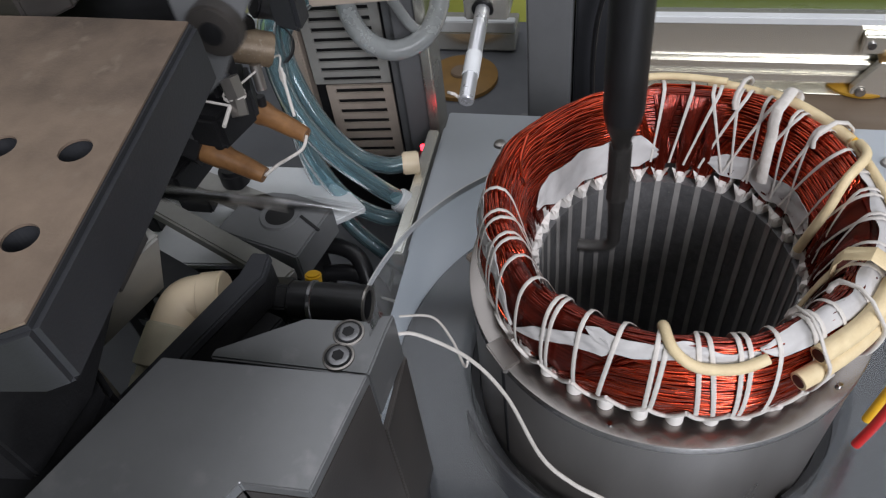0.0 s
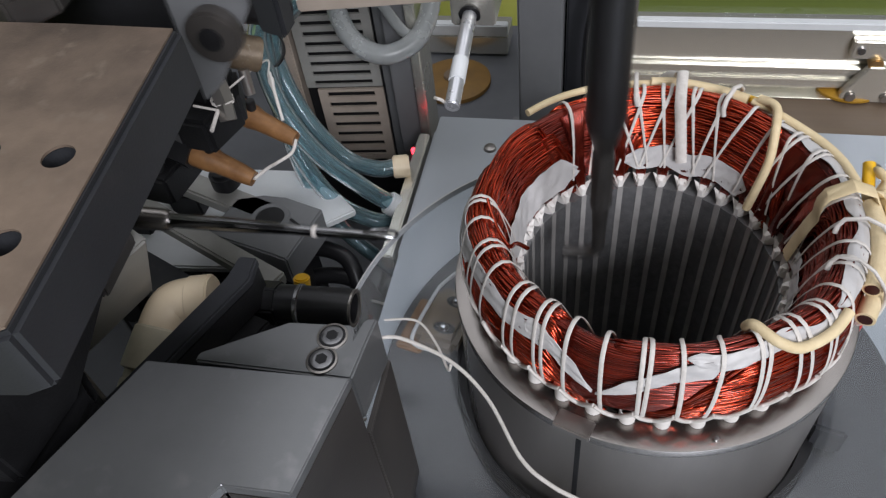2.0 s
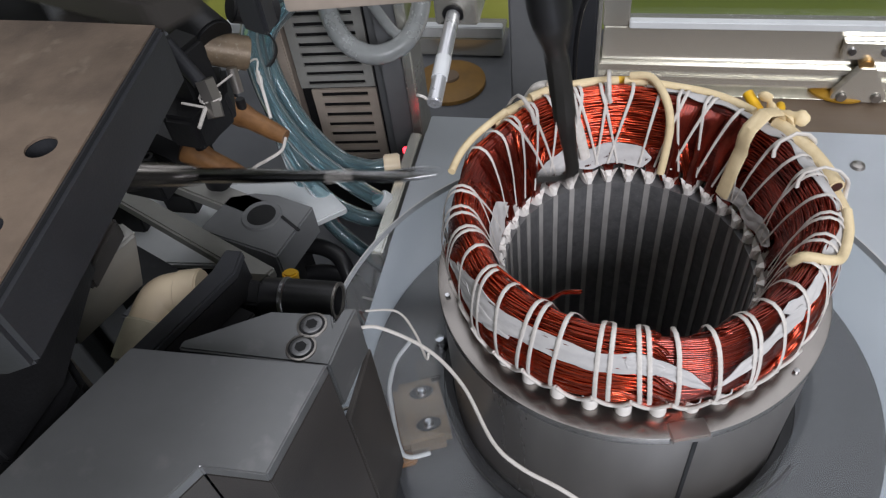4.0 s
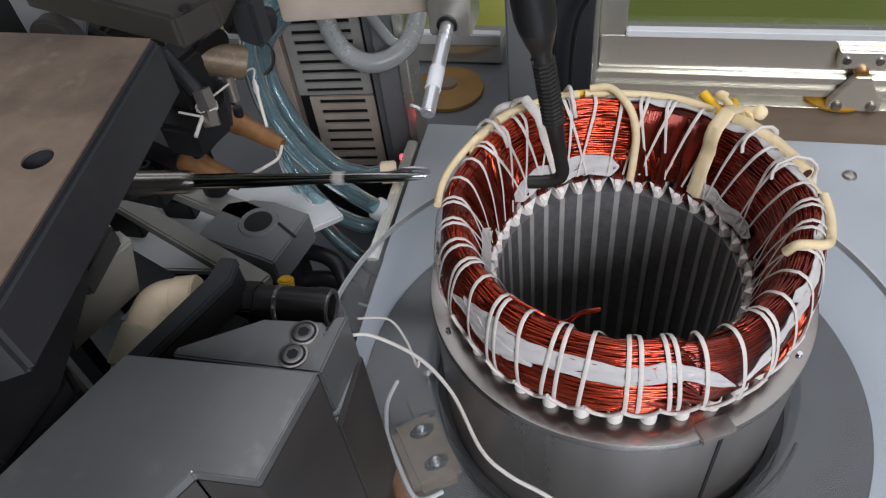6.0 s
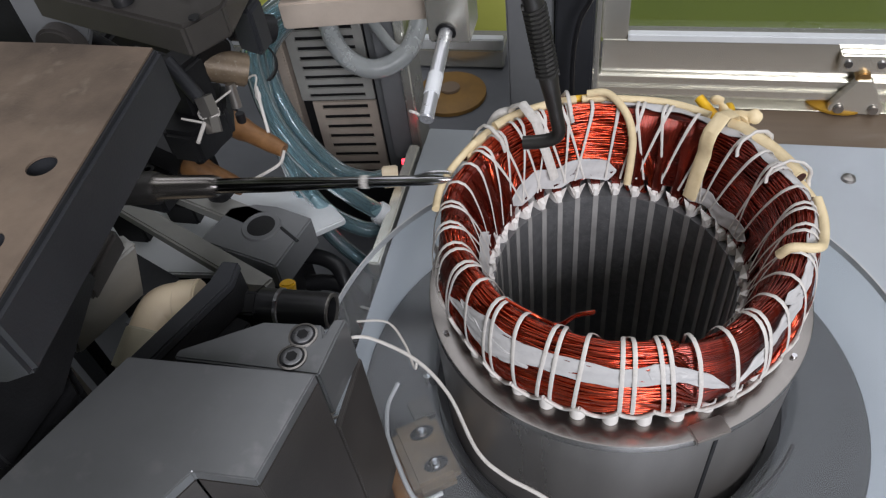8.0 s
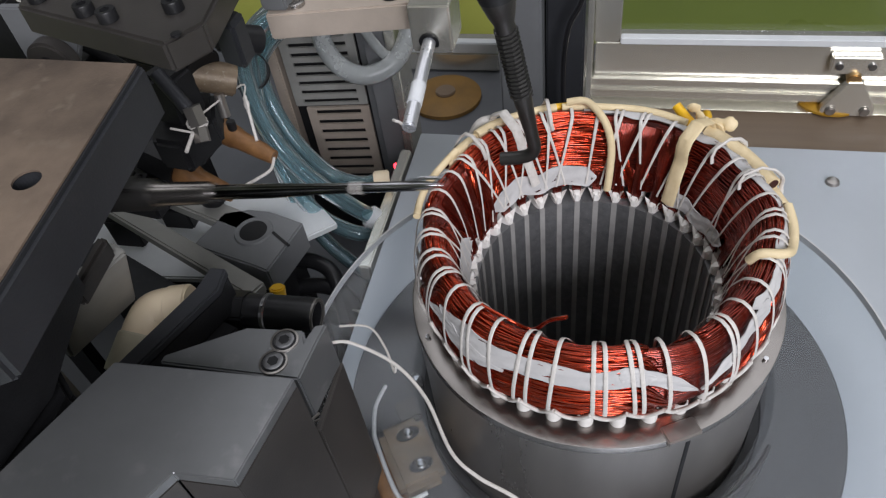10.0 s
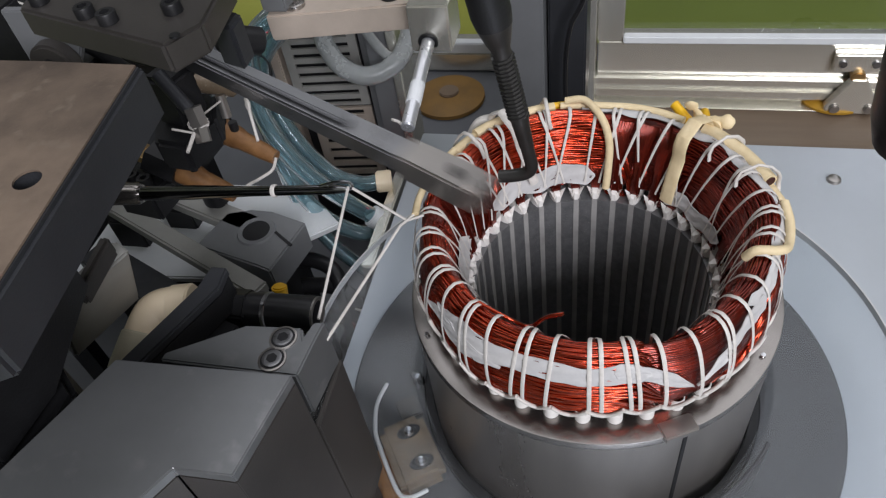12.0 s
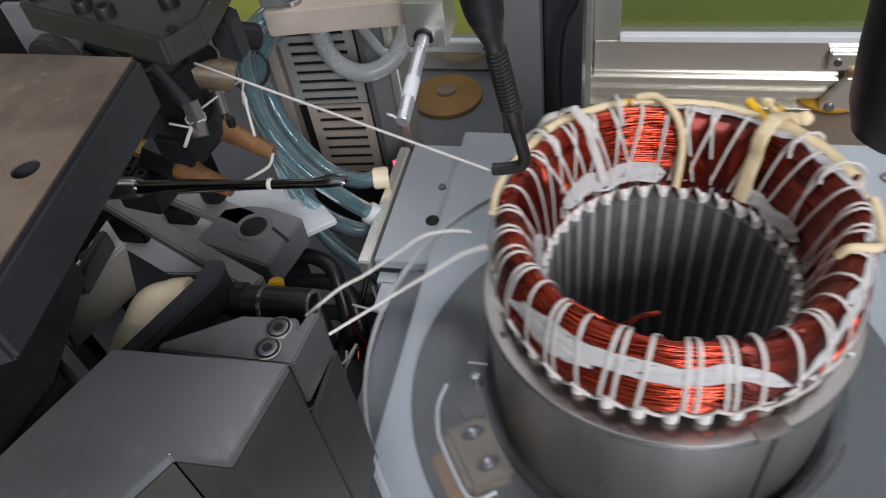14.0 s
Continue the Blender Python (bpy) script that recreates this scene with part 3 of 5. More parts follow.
def coil_group(seed, a0, a1, inner, near, far, shade_end=0.0, shade_start=0.0):
    """One coil of the end winding: wires that rise from the slots near a0, run along the ring in parallel and dive into the slots near a1.
    near and far are the slots' angles; returns the wires and the darker ones of the ends."""
    rng = random.Random(seed)
    bm = bmesh.new()
    s_lo, s_hi = (0.10, 0.505) if inner else (0.505, 0.945)
    rows = 40 if inner else 44
    base, foot = ((0.0482, 0.0800), (0.0486, 0.0850)) if inner else ((0.0612, 0.0800), (0.0615, 0.0850))
    sweep = 9.0 if inner else 17.0
    for layer in range(2):
        for k in range(rows):
            u = (k + 0.5) / rows
            s0 = s_lo + (s_hi - s_lo) * u + rng.uniform(-0.004, 0.004)
            lift = -0.0010 * layer + rng.uniform(-0.00030, 0.00025)
            # wires on the low side of the bundle leave for the slot that lies furthest in
            q = u if inner else 1 - u
            i0, i1 = (min(int(q * len(near)), len(near) - 1), min(int(q * len(far)), len(far) - 1))
            d0, d1 = near[i0] + rng.uniform(-1.5, 1.5), far[i1] + rng.uniform(-1.5, 1.5)
            ph, ph2 = rng.uniform(0, 6.28), rng.uniform(0, 6.28)
            n = max(24, int(abs(d1 - d0) / 1.7))
            pts = []
            for i in range(n + 1):
                f = i / n
                # more steps near the two ends
                f = 0.5 - 0.5 * math.cos(math.pi * f) * (0.55 + 0.45 * abs(math.cos(math.pi * f)))
                a = d0 + (d1 - d0) * f
                e = min(ease((a - d0) / sweep), ease((d1 - a) / sweep))
                wave = 0.006 * math.sin(radians(a) * 5 + 7 * u + seed) + 0.003 * math.sin(radians(a) * 13 + ph) + 0.0018 * math.sin(radians(a) * 29 + ph2)
                top = coil_point(s0 + wave, a, lift + 0.00022 * math.sin(radians(a) * 17 + ph))
                low = polar(foot[0] + (0.0016 * (1 - u) - 0.0006 * layer) * (1 if inner else -0.4), a, foot[1])
                p = low.lerp(top, e)
                if e < 0.25:
                    p = polar(base[0] + (0.0014 * rng.random() if inner else 0.0008 * (rng.random() - 0.5)), a, base[1]).lerp(p, e * 4)
                out = 0.0013 * math.sin(math.pi * e) * (-1 if inner else 1)
                pts.append(p + Vector((p.x, p.y, 0)).normalized() * out)
            tube(pts, 0.00047, 6, bm=bm)
    return bm


INNER = ((1, 74, 163, (72, 78, 84), (152, 157, 162)), (2, -62, 66, (-70, -66, -62), (56, 60, 65)), (3, 172, 292, (169, 174, 180), (286, 291, 296)))
OUTER = ((4, -46, 66, (-48, -43, -38), (60, 66, 70)), (5, 74, 186, (70, 76, 82), (180, 186, 191)), (6, 194, 306, (189, 194, 200), (296, 301, 304)))
for seed, a0, a1, near, far in INNER:
    # coil 2 lies on the unlit inner side, so its colour is darkened
    part("winding", coil_group(seed, a0, a1, True, near, far), COPPER_SHADE if seed == 2 else COPPER, stator, "red enamelled copper wires", 85)["kind"] = "stuff"
for seed, a0, a1, near, far in OUTER:
    part("winding", coil_group(seed, a0, a1, False, near, far), COPPER, stator, "red enamelled copper wires", 85)["kind"] = "stuff"


def under_layer():
    """The deeper wires of the ring, seen between the coils."""
    rng = random.Random(14)
    bm = bmesh.new()
    for k in range(76):
        s0 = 0.06 + 0.90 * k / 76
        ph = rng.uniform(0, 6)
        pts = [coil_point(s0 + 0.006 * math.sin(radians(a) * 4 + 9 * s0) + 0.003 * math.sin(radians(a) * 11 + ph), a, -0.0014 + rng.uniform(-0.0001, 0.0001)) for a in range(0, 360, 3)]
        tube(pts, 0.00052, 6, True, bm=bm)
    return bm


# darkened in colour for the shade between the coils
part("winding", under_layer(), COPPER_SHADE, stator, "deeper copper wires in a shaded red", 85)["kind"] = "stuff"


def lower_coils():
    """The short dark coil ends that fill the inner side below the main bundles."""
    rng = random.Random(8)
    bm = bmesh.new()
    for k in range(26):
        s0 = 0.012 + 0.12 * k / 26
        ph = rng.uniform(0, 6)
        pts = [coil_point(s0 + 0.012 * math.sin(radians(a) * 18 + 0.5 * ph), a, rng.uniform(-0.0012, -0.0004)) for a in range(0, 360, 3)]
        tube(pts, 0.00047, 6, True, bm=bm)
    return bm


# darkened in colour for the shade low on the inner side
part("winding", lower_coils(), COPPER_SHADE, stator, "inner copper wires in a shaded red", 85)["kind"] = "stuff"


def coil_legs():
    """A short tuft of wires that dives into each slot on the bore side."""
    rng = random.Random(3)
    bm = bmesh.new()
    for k in range(SLOTS):
        deg = 10 * k + 1.7
        n = 9
        for i in range(n):
            f = (i + 0.5) / n - 0.5
            for lay in range(2):
                top = 0.13 + 0.04 * rng.random()
                pts = [polar(0.0478 + 0.0012 * lay, deg + f * 3.0, 0.0790), polar(0.0482 + 0.0010 * lay, deg + f * 4.2, 0.0850)]
                for j in range(1, 4):
                    pts.append(coil_point(top * j / 3, deg + f * (4.6 + 1.0 * j), 0.0003 + 0.0008 * (3 - j) / 3 - 0.0014 * (j == 3)))
                tube(smooth_path(pts, 3), 0.00047, 6, bm=bm)
    return bm


# the legs' shade is put into their colour
part("coil_leg", coil_legs(), COPPER_SHADE, stator, "shaded copper wires diving into the slots", 85)["kind"] = "stuff"


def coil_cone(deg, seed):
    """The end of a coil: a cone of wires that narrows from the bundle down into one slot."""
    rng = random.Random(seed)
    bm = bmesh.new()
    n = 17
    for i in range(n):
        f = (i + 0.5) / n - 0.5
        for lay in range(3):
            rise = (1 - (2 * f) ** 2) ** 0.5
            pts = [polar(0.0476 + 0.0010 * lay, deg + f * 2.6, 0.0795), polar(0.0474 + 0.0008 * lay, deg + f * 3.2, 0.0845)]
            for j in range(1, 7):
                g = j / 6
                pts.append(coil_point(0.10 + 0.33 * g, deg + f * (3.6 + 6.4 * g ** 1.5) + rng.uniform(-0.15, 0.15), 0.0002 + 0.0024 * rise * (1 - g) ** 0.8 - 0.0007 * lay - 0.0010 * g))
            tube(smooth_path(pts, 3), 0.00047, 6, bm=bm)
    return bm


# coil ends take the darkened copper for the shade they stand in
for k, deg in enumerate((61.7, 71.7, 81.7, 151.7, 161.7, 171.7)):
    part("coil_end", coil_cone(deg, 30 + k), COPPER_SHADE, stator, "shaded copper coil end narrowing into its slot", 85)["kind"] = "stuff"


def band(s0, s1, d0, d1, mat, name, label, off=0.0012, n=60, wob=0.5, ends=None, seed=1, drift=0.0):
    """A strip of paper or tape laid on the winding between two profile shares, over an arc."""
    r2 = random.Random(seed)
    bm = bmesh.new()
    rows = []
    ph = r2.uniform(0, 6)
    for i in range(n + 1):
        f = i / n
        d = d0 + (d1 - d0) * f
        w = (math.sin(0.13 * d * 2 + ph) * 0.020 + math.sin(0.41 * d + ph) * 0.008) * wob
        e = 1.0 if ends is None else min(1, 0.12 + f / ends[0] if ends[0] else 1, 0.12 + (1 - f) / ends[1] if ends[1] else 1)
        mid, half = (s0 + s1) / 2 + w + drift * f * f, (s1 - s0) / 2 * e
        rows.append([bm.verts.new(coil_point(mid - half + 2 * half * j / 6, d, off + 0.00018 * math.sin(i * 0.9 + j) + 0.00025 * math.sin(i * 0.37 + 1.9 * j + seed))) for j in range(7)])
    for i in range(n):
        for j in range(6):
            bm.faces.new((rows[i][j], rows[i][j + 1], rows[i + 1][j + 1], rows[i + 1][j]))
    bmesh.ops.recalc_face_normals(bm, faces=bm.faces)
    bmesh.ops.solidify(bm, geom=bm.faces[:], thickness=0.0003)
    return part(name, bm, mat, stator, label, 60)


WP = "white phase insulation paper"
band(0.570, 0.675, -140, -70, PAPER, "phase_paper", WP, 0.0009, 60, 0.35, (0.18, 0.05), 2)
band(0.640, 0.760, -142, -112, PAPER, "phase_paper", WP, 0.0009, 30, 0.3, (0.5, 0.5), 12)
band(0.555, 0.640, -80, -58, PAPER, "phase_paper", WP, 0.0009, 26, 0.1, (0.05, 0.25), 3, 0.17)
band(0.535, 0.610, -28, -57, PAPER, "phase_paper", WP, 0.0010, 34, 0.1, (0.05, 0.25), 13, 0.20)
band(0.505, 0.570, -36, 8, PAPER, "phase_paper", WP, 0.0009, 50, 0.7, (0.1, 0.1), 4)
band(0.470, 0.560, 8, 98, PAPER, "phase_paper", WP, 0.0009, 60, 0.5, (0.08, 0.08), 5)
band(0.02, 0.155, 92, 152, PAPER, "phase_paper", WP, 0.0015, 50, 0.6, (0.08, 0.15), 6)
band(0.01, 0.11, 16, 58, PAPER, "phase_paper", WP, 0.0015, 40, 0.6, (0.1, 0.1), 7)
band(0.00, 0.20, 172, 244, PAPER, "phase_paper", WP, 0.0015, 60, 0.5, (0.15, 0.2), 10)
band(0.640, 0.730, 214, 236, PAPER, "phase_paper", WP, 0.0009, 20, 0.4, (0.4, 0.4), 9)


def cord_loop(deg, tilt, split):
    """One lacing loop round the winding's section, a flat cord, and its knot below."""
    pts, ups = [], []
    n = 34
    for i in range(n + 1):
        s = 0.03 + 0.850 * i / n
        a = deg + tilt * (0.5 - s) + split * max(0.0, 0.46 - s)
        pts.append(coil_point(s, a, 0.0020 if s < 0.40 else 0.0020 - 0.0006 * min(1, (s - 0.40) * 8)))
        q = coil_point(s, a, 0.0034)
        ups.append(q - pts[-1])
    return tube(pts, 0.00069, 8, flat=0.26, up=ups, taper=lambda f: 0.62 + 0.38 * min(1, max(0, f * 3 - 0.6)))


def cord_chain(d0, d1, seed):
    rr = random.Random(seed)
    pts = []
    for f in (0, 0.22, 0.5, 0.78, 1):
        low = {0: 0.870, 0.22: 0.905, 0.5: 0.945, 0.78: 0.905, 1: 0.870}[f]
        pts.append(coil_point(low + rr.uniform(-0.006, 0.006), d0 + (d1 - d0) * f, 0.0014))
    return tube(smooth_path(pts, 4), 0.00075, 7)


rng = random.Random(21)
LATE = []
for k in range(SLOTS):
    d = -180 + 10 * k + 3
    tilt = rng.uniform(-7, 7)
    if rng.random() < 0.15:
        tilt *= 1.8
    loop = part("lacing_loop", cord_loop(d, tilt, rng.uniform(8, 26)), CORD, stator, "", 85)
    pair = None
    if rng.random() < 0.6:
        pair = part("lacing_loop", cord_loop(d + rng.uniform(2.0, 3.2), tilt + rng.uniform(-3, 3), rng.uniform(-26, -8)), CORD, stator, "", 85)
    chain = part("lacing_chain", cord_chain(d, d + 10, k), CORD, stator, "", 85)
    if k < 8:
        LATE.append((k, [o for o in (loop, pair, chain) if o]))


def sleeve(points, r, name="lead_sleeve", mat=None, label="cream varnished lead sleeve"):
    path = smooth_path(points, 8)
    ob = part(name, tube(path, r, 14), mat or SLEEVE, stator, label)
    if r > 0.0022:
        for a, b in ((path[0], path[1]), (path[-1], path[-2])):
            u = (a - b).normalized()
            # dark disc for the shade inside the sleeve's end
            part("mouth", rod(a - u * 0.0004, a + u * 0.00025, r * 0.72, 14), SHADE_FILL, ob, "dark open mouth")
    return ob


def arc(s, d0, d1, off, n=5, ds=0.0):
    return [coil_point(s + ds * i / (n - 1), d0 + (d1 - d0) * i / (n - 1), off) for i in range(n)]


# bundle of thick sleeves on the outer top, and the back bundle
sleeve(arc(0.680, 17, 51, 0.0034, 6, -0.06), 0.0029)
sleeve(arc(0.590, 22, 53, 0.0034, 6, -0.03), 0.0028)
sleeve(arc(0.55, 108, 140, 0.0028, 6), 0.0022)
sleeve(arc(0.60, 124, 158, 0.0028, 6, -0.05), 0.0023)
sleeve(arc(0.53, 60, 106, 0.0024, 6), 0.0015)
sleeve([coil_point(0.52, 104, 0.0040), coil_point(0.50, 97, 0.0042), coil_point(0.44, 90, 0.0042), coil_point(0.32, 86, 0.0044), coil_point(0.16, 85.5, 0.0046), coil_point(0.02, 86, 0.0046)], 0.0016)
sleeve([coil_point(0.40, -16, 0.0024), coil_point(0.46, -16, 0.0026), coil_point(0.52, -13, 0.0026), coil_point(0.565, -7, 0.0026), coil_point(0.565, 2, 0.0026), coil_point(0.54, 9, 0.0026)], 0.0016)
sleeve(arc(0.53, 152, 186, 0.0034, 6), 0.0014)
for d in (22, 40, 112, 146):
    part("bundle_tie", tube([coil_point(0.40 + 0.42 * i / 14, d + 0.8 * math.sin(i), 0.0018 + 0.0052 * math.sin(math.pi * i / 14)) for i in range(15)], 0.0009, 8, flat=0.6), CORD, stator, "", 80)
TP = [(0.03 + 0.60 * i / 16, 53.5 - 0.05 * i, 0.0030 + 0.0035 * math.sin(math.pi * max(0, i - 8) / 8)) for i in range(17)]
part("tape_tie", tube([coil_point(*q) for q in TP], 0.0030, 12, flat=0.22, up=[coil_point(s, a, o + 0.002) - coil_point(s, a, o) for s, a, o in TP]), SLEEVE, stator, "wide cream cotton tape tie")
part("tape_tie", tube([coil_point(0.10 + 0.52 * i / 12, 124 + 0.7 * i, 0.0036 + 0.003 * math.sin(math.pi * max(0, i - 6) / 6)) for i in range(13)], 0.0021, 8, flat=0.45), CORD, stator, "wide white cotton tape tie")
KNOT = "crumpled cream tape knot"
for pts, w in ((((0.60, 57, 0.004), (0.56, 55, 0.0075), (0.58, 51, 0.0085), (0.63, 50, 0.0065)), 0.0034), (((0.57, 56, 0.006), (0.61, 53, 0.0095), (0.66, 52, 0.0085)), 0.0030),
               (((0.58, 54, 0.007), (0.55, 50, 0.0095), (0.57, 46.5, 0.0105)), 0.0028), (((0.58, 57, 0.007), (0.56, 60, 0.0100), (0.53, 62, 0.0095)), 0.0024)):
    part("tape_knot", tube(smooth_path([coil_point(*q) for q in pts], 6), w, 10, flat=0.42, taper=lambda f: 0.8 + 0.28 * math.sin(11 * f) + 0.12 * math.sin(23 * f)), SLEEVE, stator, KNOT, 60)
part("tape_knot", tube(smooth_path([coil_point(0.57, 131, 0.006), coil_point(0.60, 134, 0.0085), coil_point(0.66, 137, 0.0080)], 5), 0.0026, 10), CORD, stator, "bulky white tape knot")
sleeve(arc(0.56, 102, 114, 0.0040, 4), 0.0015, "yellow_lead", YELLOW, "yellow insulated lead")
sleeve([coil_point(0.60, 57, 0.004), coil_point(0.58, 62, 0.006), coil_point(0.56, 67, 0.0090)], 0.0020, "yellow_lead", YELLOW, "yellow insulated lead")
sleeve(arc(0.62, 104, 118, 0.0052, 4), 0.0012, "red_lead", RED, "red insulated lead")
sleeve([coil_point(0.64, 55, 0.008), polar(0.0815, 60, 0.108), polar(0.0845, 62, 0.088), polar(0.083, 61, 0.060), polar(0.081, 59, 0.035)], 0.0017, "yellow_lead", YELLOW, "yellow insulated lead")
sleeve([coil_point(0.70, 50, 0.008), polar(0.0800, 52, 0.100), polar(0.0835, 54, 0.080), polar(0.083, 54, 0.050), polar(0.081, 53, 0.030)], 0.0017, "red_lead", RED, "red insulated lead")
# stray copper ends over the bore
for e, dz in ((0.0, 0.0), (0.6, 0.0007)):
    part("stray_wire", tube(smooth_path([coil_point(0.46, -126 + e, 0.0016), coil_point(0.42, -116 + e, 0.0018), coil_point(0.36, -109 + e, 0.0026), polar(0.0512, -103 + e, 0.1168 + dz), polar(0.0500, -97 + e, 0.1190 + dz)]), 0.00060, 8), COPPER, stator, "stray copper wire end", 80)


# ---- left: head block, needle, cutter ----
head = thing("head_block", "worn brown-black steel head block with drilled holes", "machine block")
part("slab", prism([(-0.1285, -0.0310), (-0.1170, -0.1255), (-0.1217, -0.1285), (-0.36, -0.160), (-0.36, -0.0285), (-0.1620, -0.0298)], 0.178, 0.1955, 0.0012), BLUED, head)
HOLES = ((-0.1337, -0.0819), (-0.1311, -0.1067), (-0.1521, -0.0822))
drill(bpy.data.objects["slab"], HOLES, 0.0037, 0.181, 0.20)
# thin worn sheet on the slab, paler for the sheen painted into it
part("top_plate", prism([(-0.1302, -0.0322), (-0.1186, -0.1248), (-0.1222, -0.1272), (-0.358, -0.1588), (-0.358, -0.0298), (-0.1622, -0.0310)], 0.1957, 0.1963, 0), HEAD_TOP, head, "brown worn top face, window sheen in its tone")
drill(bpy.data.objects["top_plate"], HOLES, 0.0037, 0.19, 0.20)
part("body", prism([(-0.172, -0.056), (-0.158, -0.10), (-0.160, -0.125), (-0.36, -0.145), (-0.36, -0.056)], 0.120, 0.1778, 0.0015), BLACK, head)
part("foot", prism([(-0.1694, -0.0853), (-0.1548, -0.0968), (-0.1531, -0.1138), (-0.175, -0.165), (-0.36, -0.165), (-0.36, -0.0853)], -0.13, 0.118, 0.002), BLACK, head, "dark blue-black lower block")
part("plate", move(box(-0.004, 0.004, -0.018, 0.018, -0.022, 0.022, 0.001), pose(-0.197, -0.040, 0.088, 0, 25, -20)), COVER, head, "bare grey steel plate")
part("edge_strip", prism([(-0.1835, -0.0312), (-0.1780, -0.0325), (-0.1755, -0.0588), (-0.1800, -0.0575)], 0.1100, 0.1195, 0.0015), SIDE_STEEL, head, "worn tan edge strip")
for k in range(3):
    part("stud", rod((-0.1772, -0.066 - 0.006 * k, 0.1185), (-0.1765, -0.0675 - 0.006 * k, 0.1225), 0.0022, 14, bev=0.0006), SIDE_STEEL, head)

block2 = thing("rear_block", "black steel rear block with socket bolts", "machine block")
part("body", prism([(-0.1845, -0.0080), (-0.1215, -0.0285), (-0.1142, -0.0166), (-0.1180, 0.012), (-0.130, 0.030), (-0.196, 0.030)], 0.1905, 0.2005, 0.0010), SIDE_STEEL, block2)
for x, y in ((-0.1559, -0.0125), (-0.1459, -0.0160), (-0.1268, -0.0101), (-0.1781, -0.0045)):
    socket_bolt(pose(x, y, 0.2006), 0.0031, 0.0034, BLACK, "socket_bolt", block2)
part("pin", move(cylinder(0.0016, 0.0006, 16), Matrix.Translation((-0.1195, -0.024, 0.2006))), BLACK, block2)

lever_plate = thing("lever_plate", "dark grey upright lever plate with a round washer", "lever")
part("plate", move(prism([(-0.157, 0.1895), (-0.1287, 0.1895), (-0.1287, 0.178), (-0.1480, 0.1480), (-0.157, 0.140)], 0, 0.0035, 0.0006), Matrix.Translation((0, 0.0135, 0)) @ pose(0, 0, 0, 90)), COLUMN, lever_plate)
part("side_box", box(-0.262, -0.1580, 0.012, 0.022, 0.150, 0.1890, 0.001), BLACK, lever_plate, "plain black box")
part("washer", rod((-0.1415, 0.0098, 0.170), (-0.1415, 0.0035, 0.170), 0.0092, 32, bev=0.0010), SIDE_STEEL, lever_plate, "round brown washer")
part("hub", rod((-0.1415, 0.0034, 0.170), (-0.1415, 0.0026, 0.170), 0.0040, 24), BLACK, lever_plate)
part("foot", box(-0.262, -0.245, 0.012, 0.020, -0.139, 0.1498, 0.001), BLACK, lever_plate)

beam = thing("hook_beam", "black crossbeam that carries the hook rod", "beam")
part("bar", box(-0.165, -0.0085, -0.0085, 0.0085, 0.1265, 0.1480, 0.0010), BLACK, beam)
part("socket", move(cylinder(0.0088, 0.004, 32, bev=0.0006), Matrix.Translation((-0.0175, 0, 0.1224))), BLACK, beam)

jaw = thing("thread_clamp", "dark steel thread clamp with bright ferrule", "clamp")
part("lug", prism([(-0.127, 0.004), (-0.1165, 0.000), (-0.1165, 0.010), (-0.127, 0.014)], 0.172, 0.1890, 0.0015), BLUED, jaw)
part("arm", rod((-0.190, 0.060, 0.150), (-0.166, 0.046, 0.141), 0.0095, 28, bev=0.001), BLACK, jaw)
part("ferrule", rod((-0.1745, 0.0452, 0.1395), (-0.157, 0.053, 0.131), 0.0070, 28, bev=0.0008), CLAMP_TAN, jaw, "worn bright ferrule")
part("cylinder", rod((-0.163, 0.060, 0.148), (-0.150, 0.072, 0.139), 0.0062, 24, bev=0.001), BLACK, jaw)
part("bracket", prism([(-0.200, 0.052), (-0.172, 0.0555), (-0.163, 0.037), (-0.169, 0.0165), (-0.184, 0.0185)], 0.108, 0.124, 0.002), BLACK, jaw)
part("lever", prism([(-0.186, 0.030), (-0.170, 0.026), (-0.166, 0.040), (-0.180, 0.046)], 0.1242, 0.148, 0.002), BLACK, jaw)
part("link", rod((-0.176, 0.030, 0.150), (-0.164, 0.024, 0.137), 0.0030, 16), BLUED, jaw)
part("nut", rod((-0.1610, 0.0226, 0.1395), (-0.1590, 0.0200, 0.1325), 0.0040, 6), STEEL, jaw, "bright clamp nut")
part("nut", rod((-0.1590, 0.0195, 0.1320), (-0.1575, 0.0160, 0.1270), 0.0034, 6), STEEL, jaw)
part("screw", rod((-0.161, 0.043, 0.131), (-0.1600, 0.0405, 0.121), 0.0022, 12), STEEL, jaw)

cord_a = thing("cord_end", "short white cord knotted on the thread clamp", "cord", group="cord ends")
part("cord", tube(smooth_path([(-0.1599, 0.0205, 0.1350), (-0.1605, 0.0607, 0.1231), (-0.1587, 0.0574, 0.1197)], 5), 0.00045, 8), CORD, cord_a)
part("knot", tube(smooth_path([(-0.1587, 0.0574, 0.1197), (-0.1553, 0.0512, 0.1160)], 6), 0.0012, 8, flat=0.6, taper=lambda f: 0.7 + 0.7 * math.sin(3.1 * f) + 0.25 * math.sin(14 * f)), CORD, cord_a, "frayed white knot")
part("tail", tube(smooth_path([(-0.1553, 0.0512, 0.1160), (-0.1493, 0.0401, 0.1085)], 5), 0.0007, 8), CORD, cord_a)
part("tail", tube(smooth_path([(-0.1695, 0.0158, 0.1334), (-0.1604, 0.0163, 0.1314)], 5), 0.0005, 8), CORD, cord_a)
part("tail", tube(smooth_path([(-0.1604, 0.0163, 0.1314), (-0.1596, 0.0067, 0.1294)], 5), 0.0008, 8), CORD, cord_a)
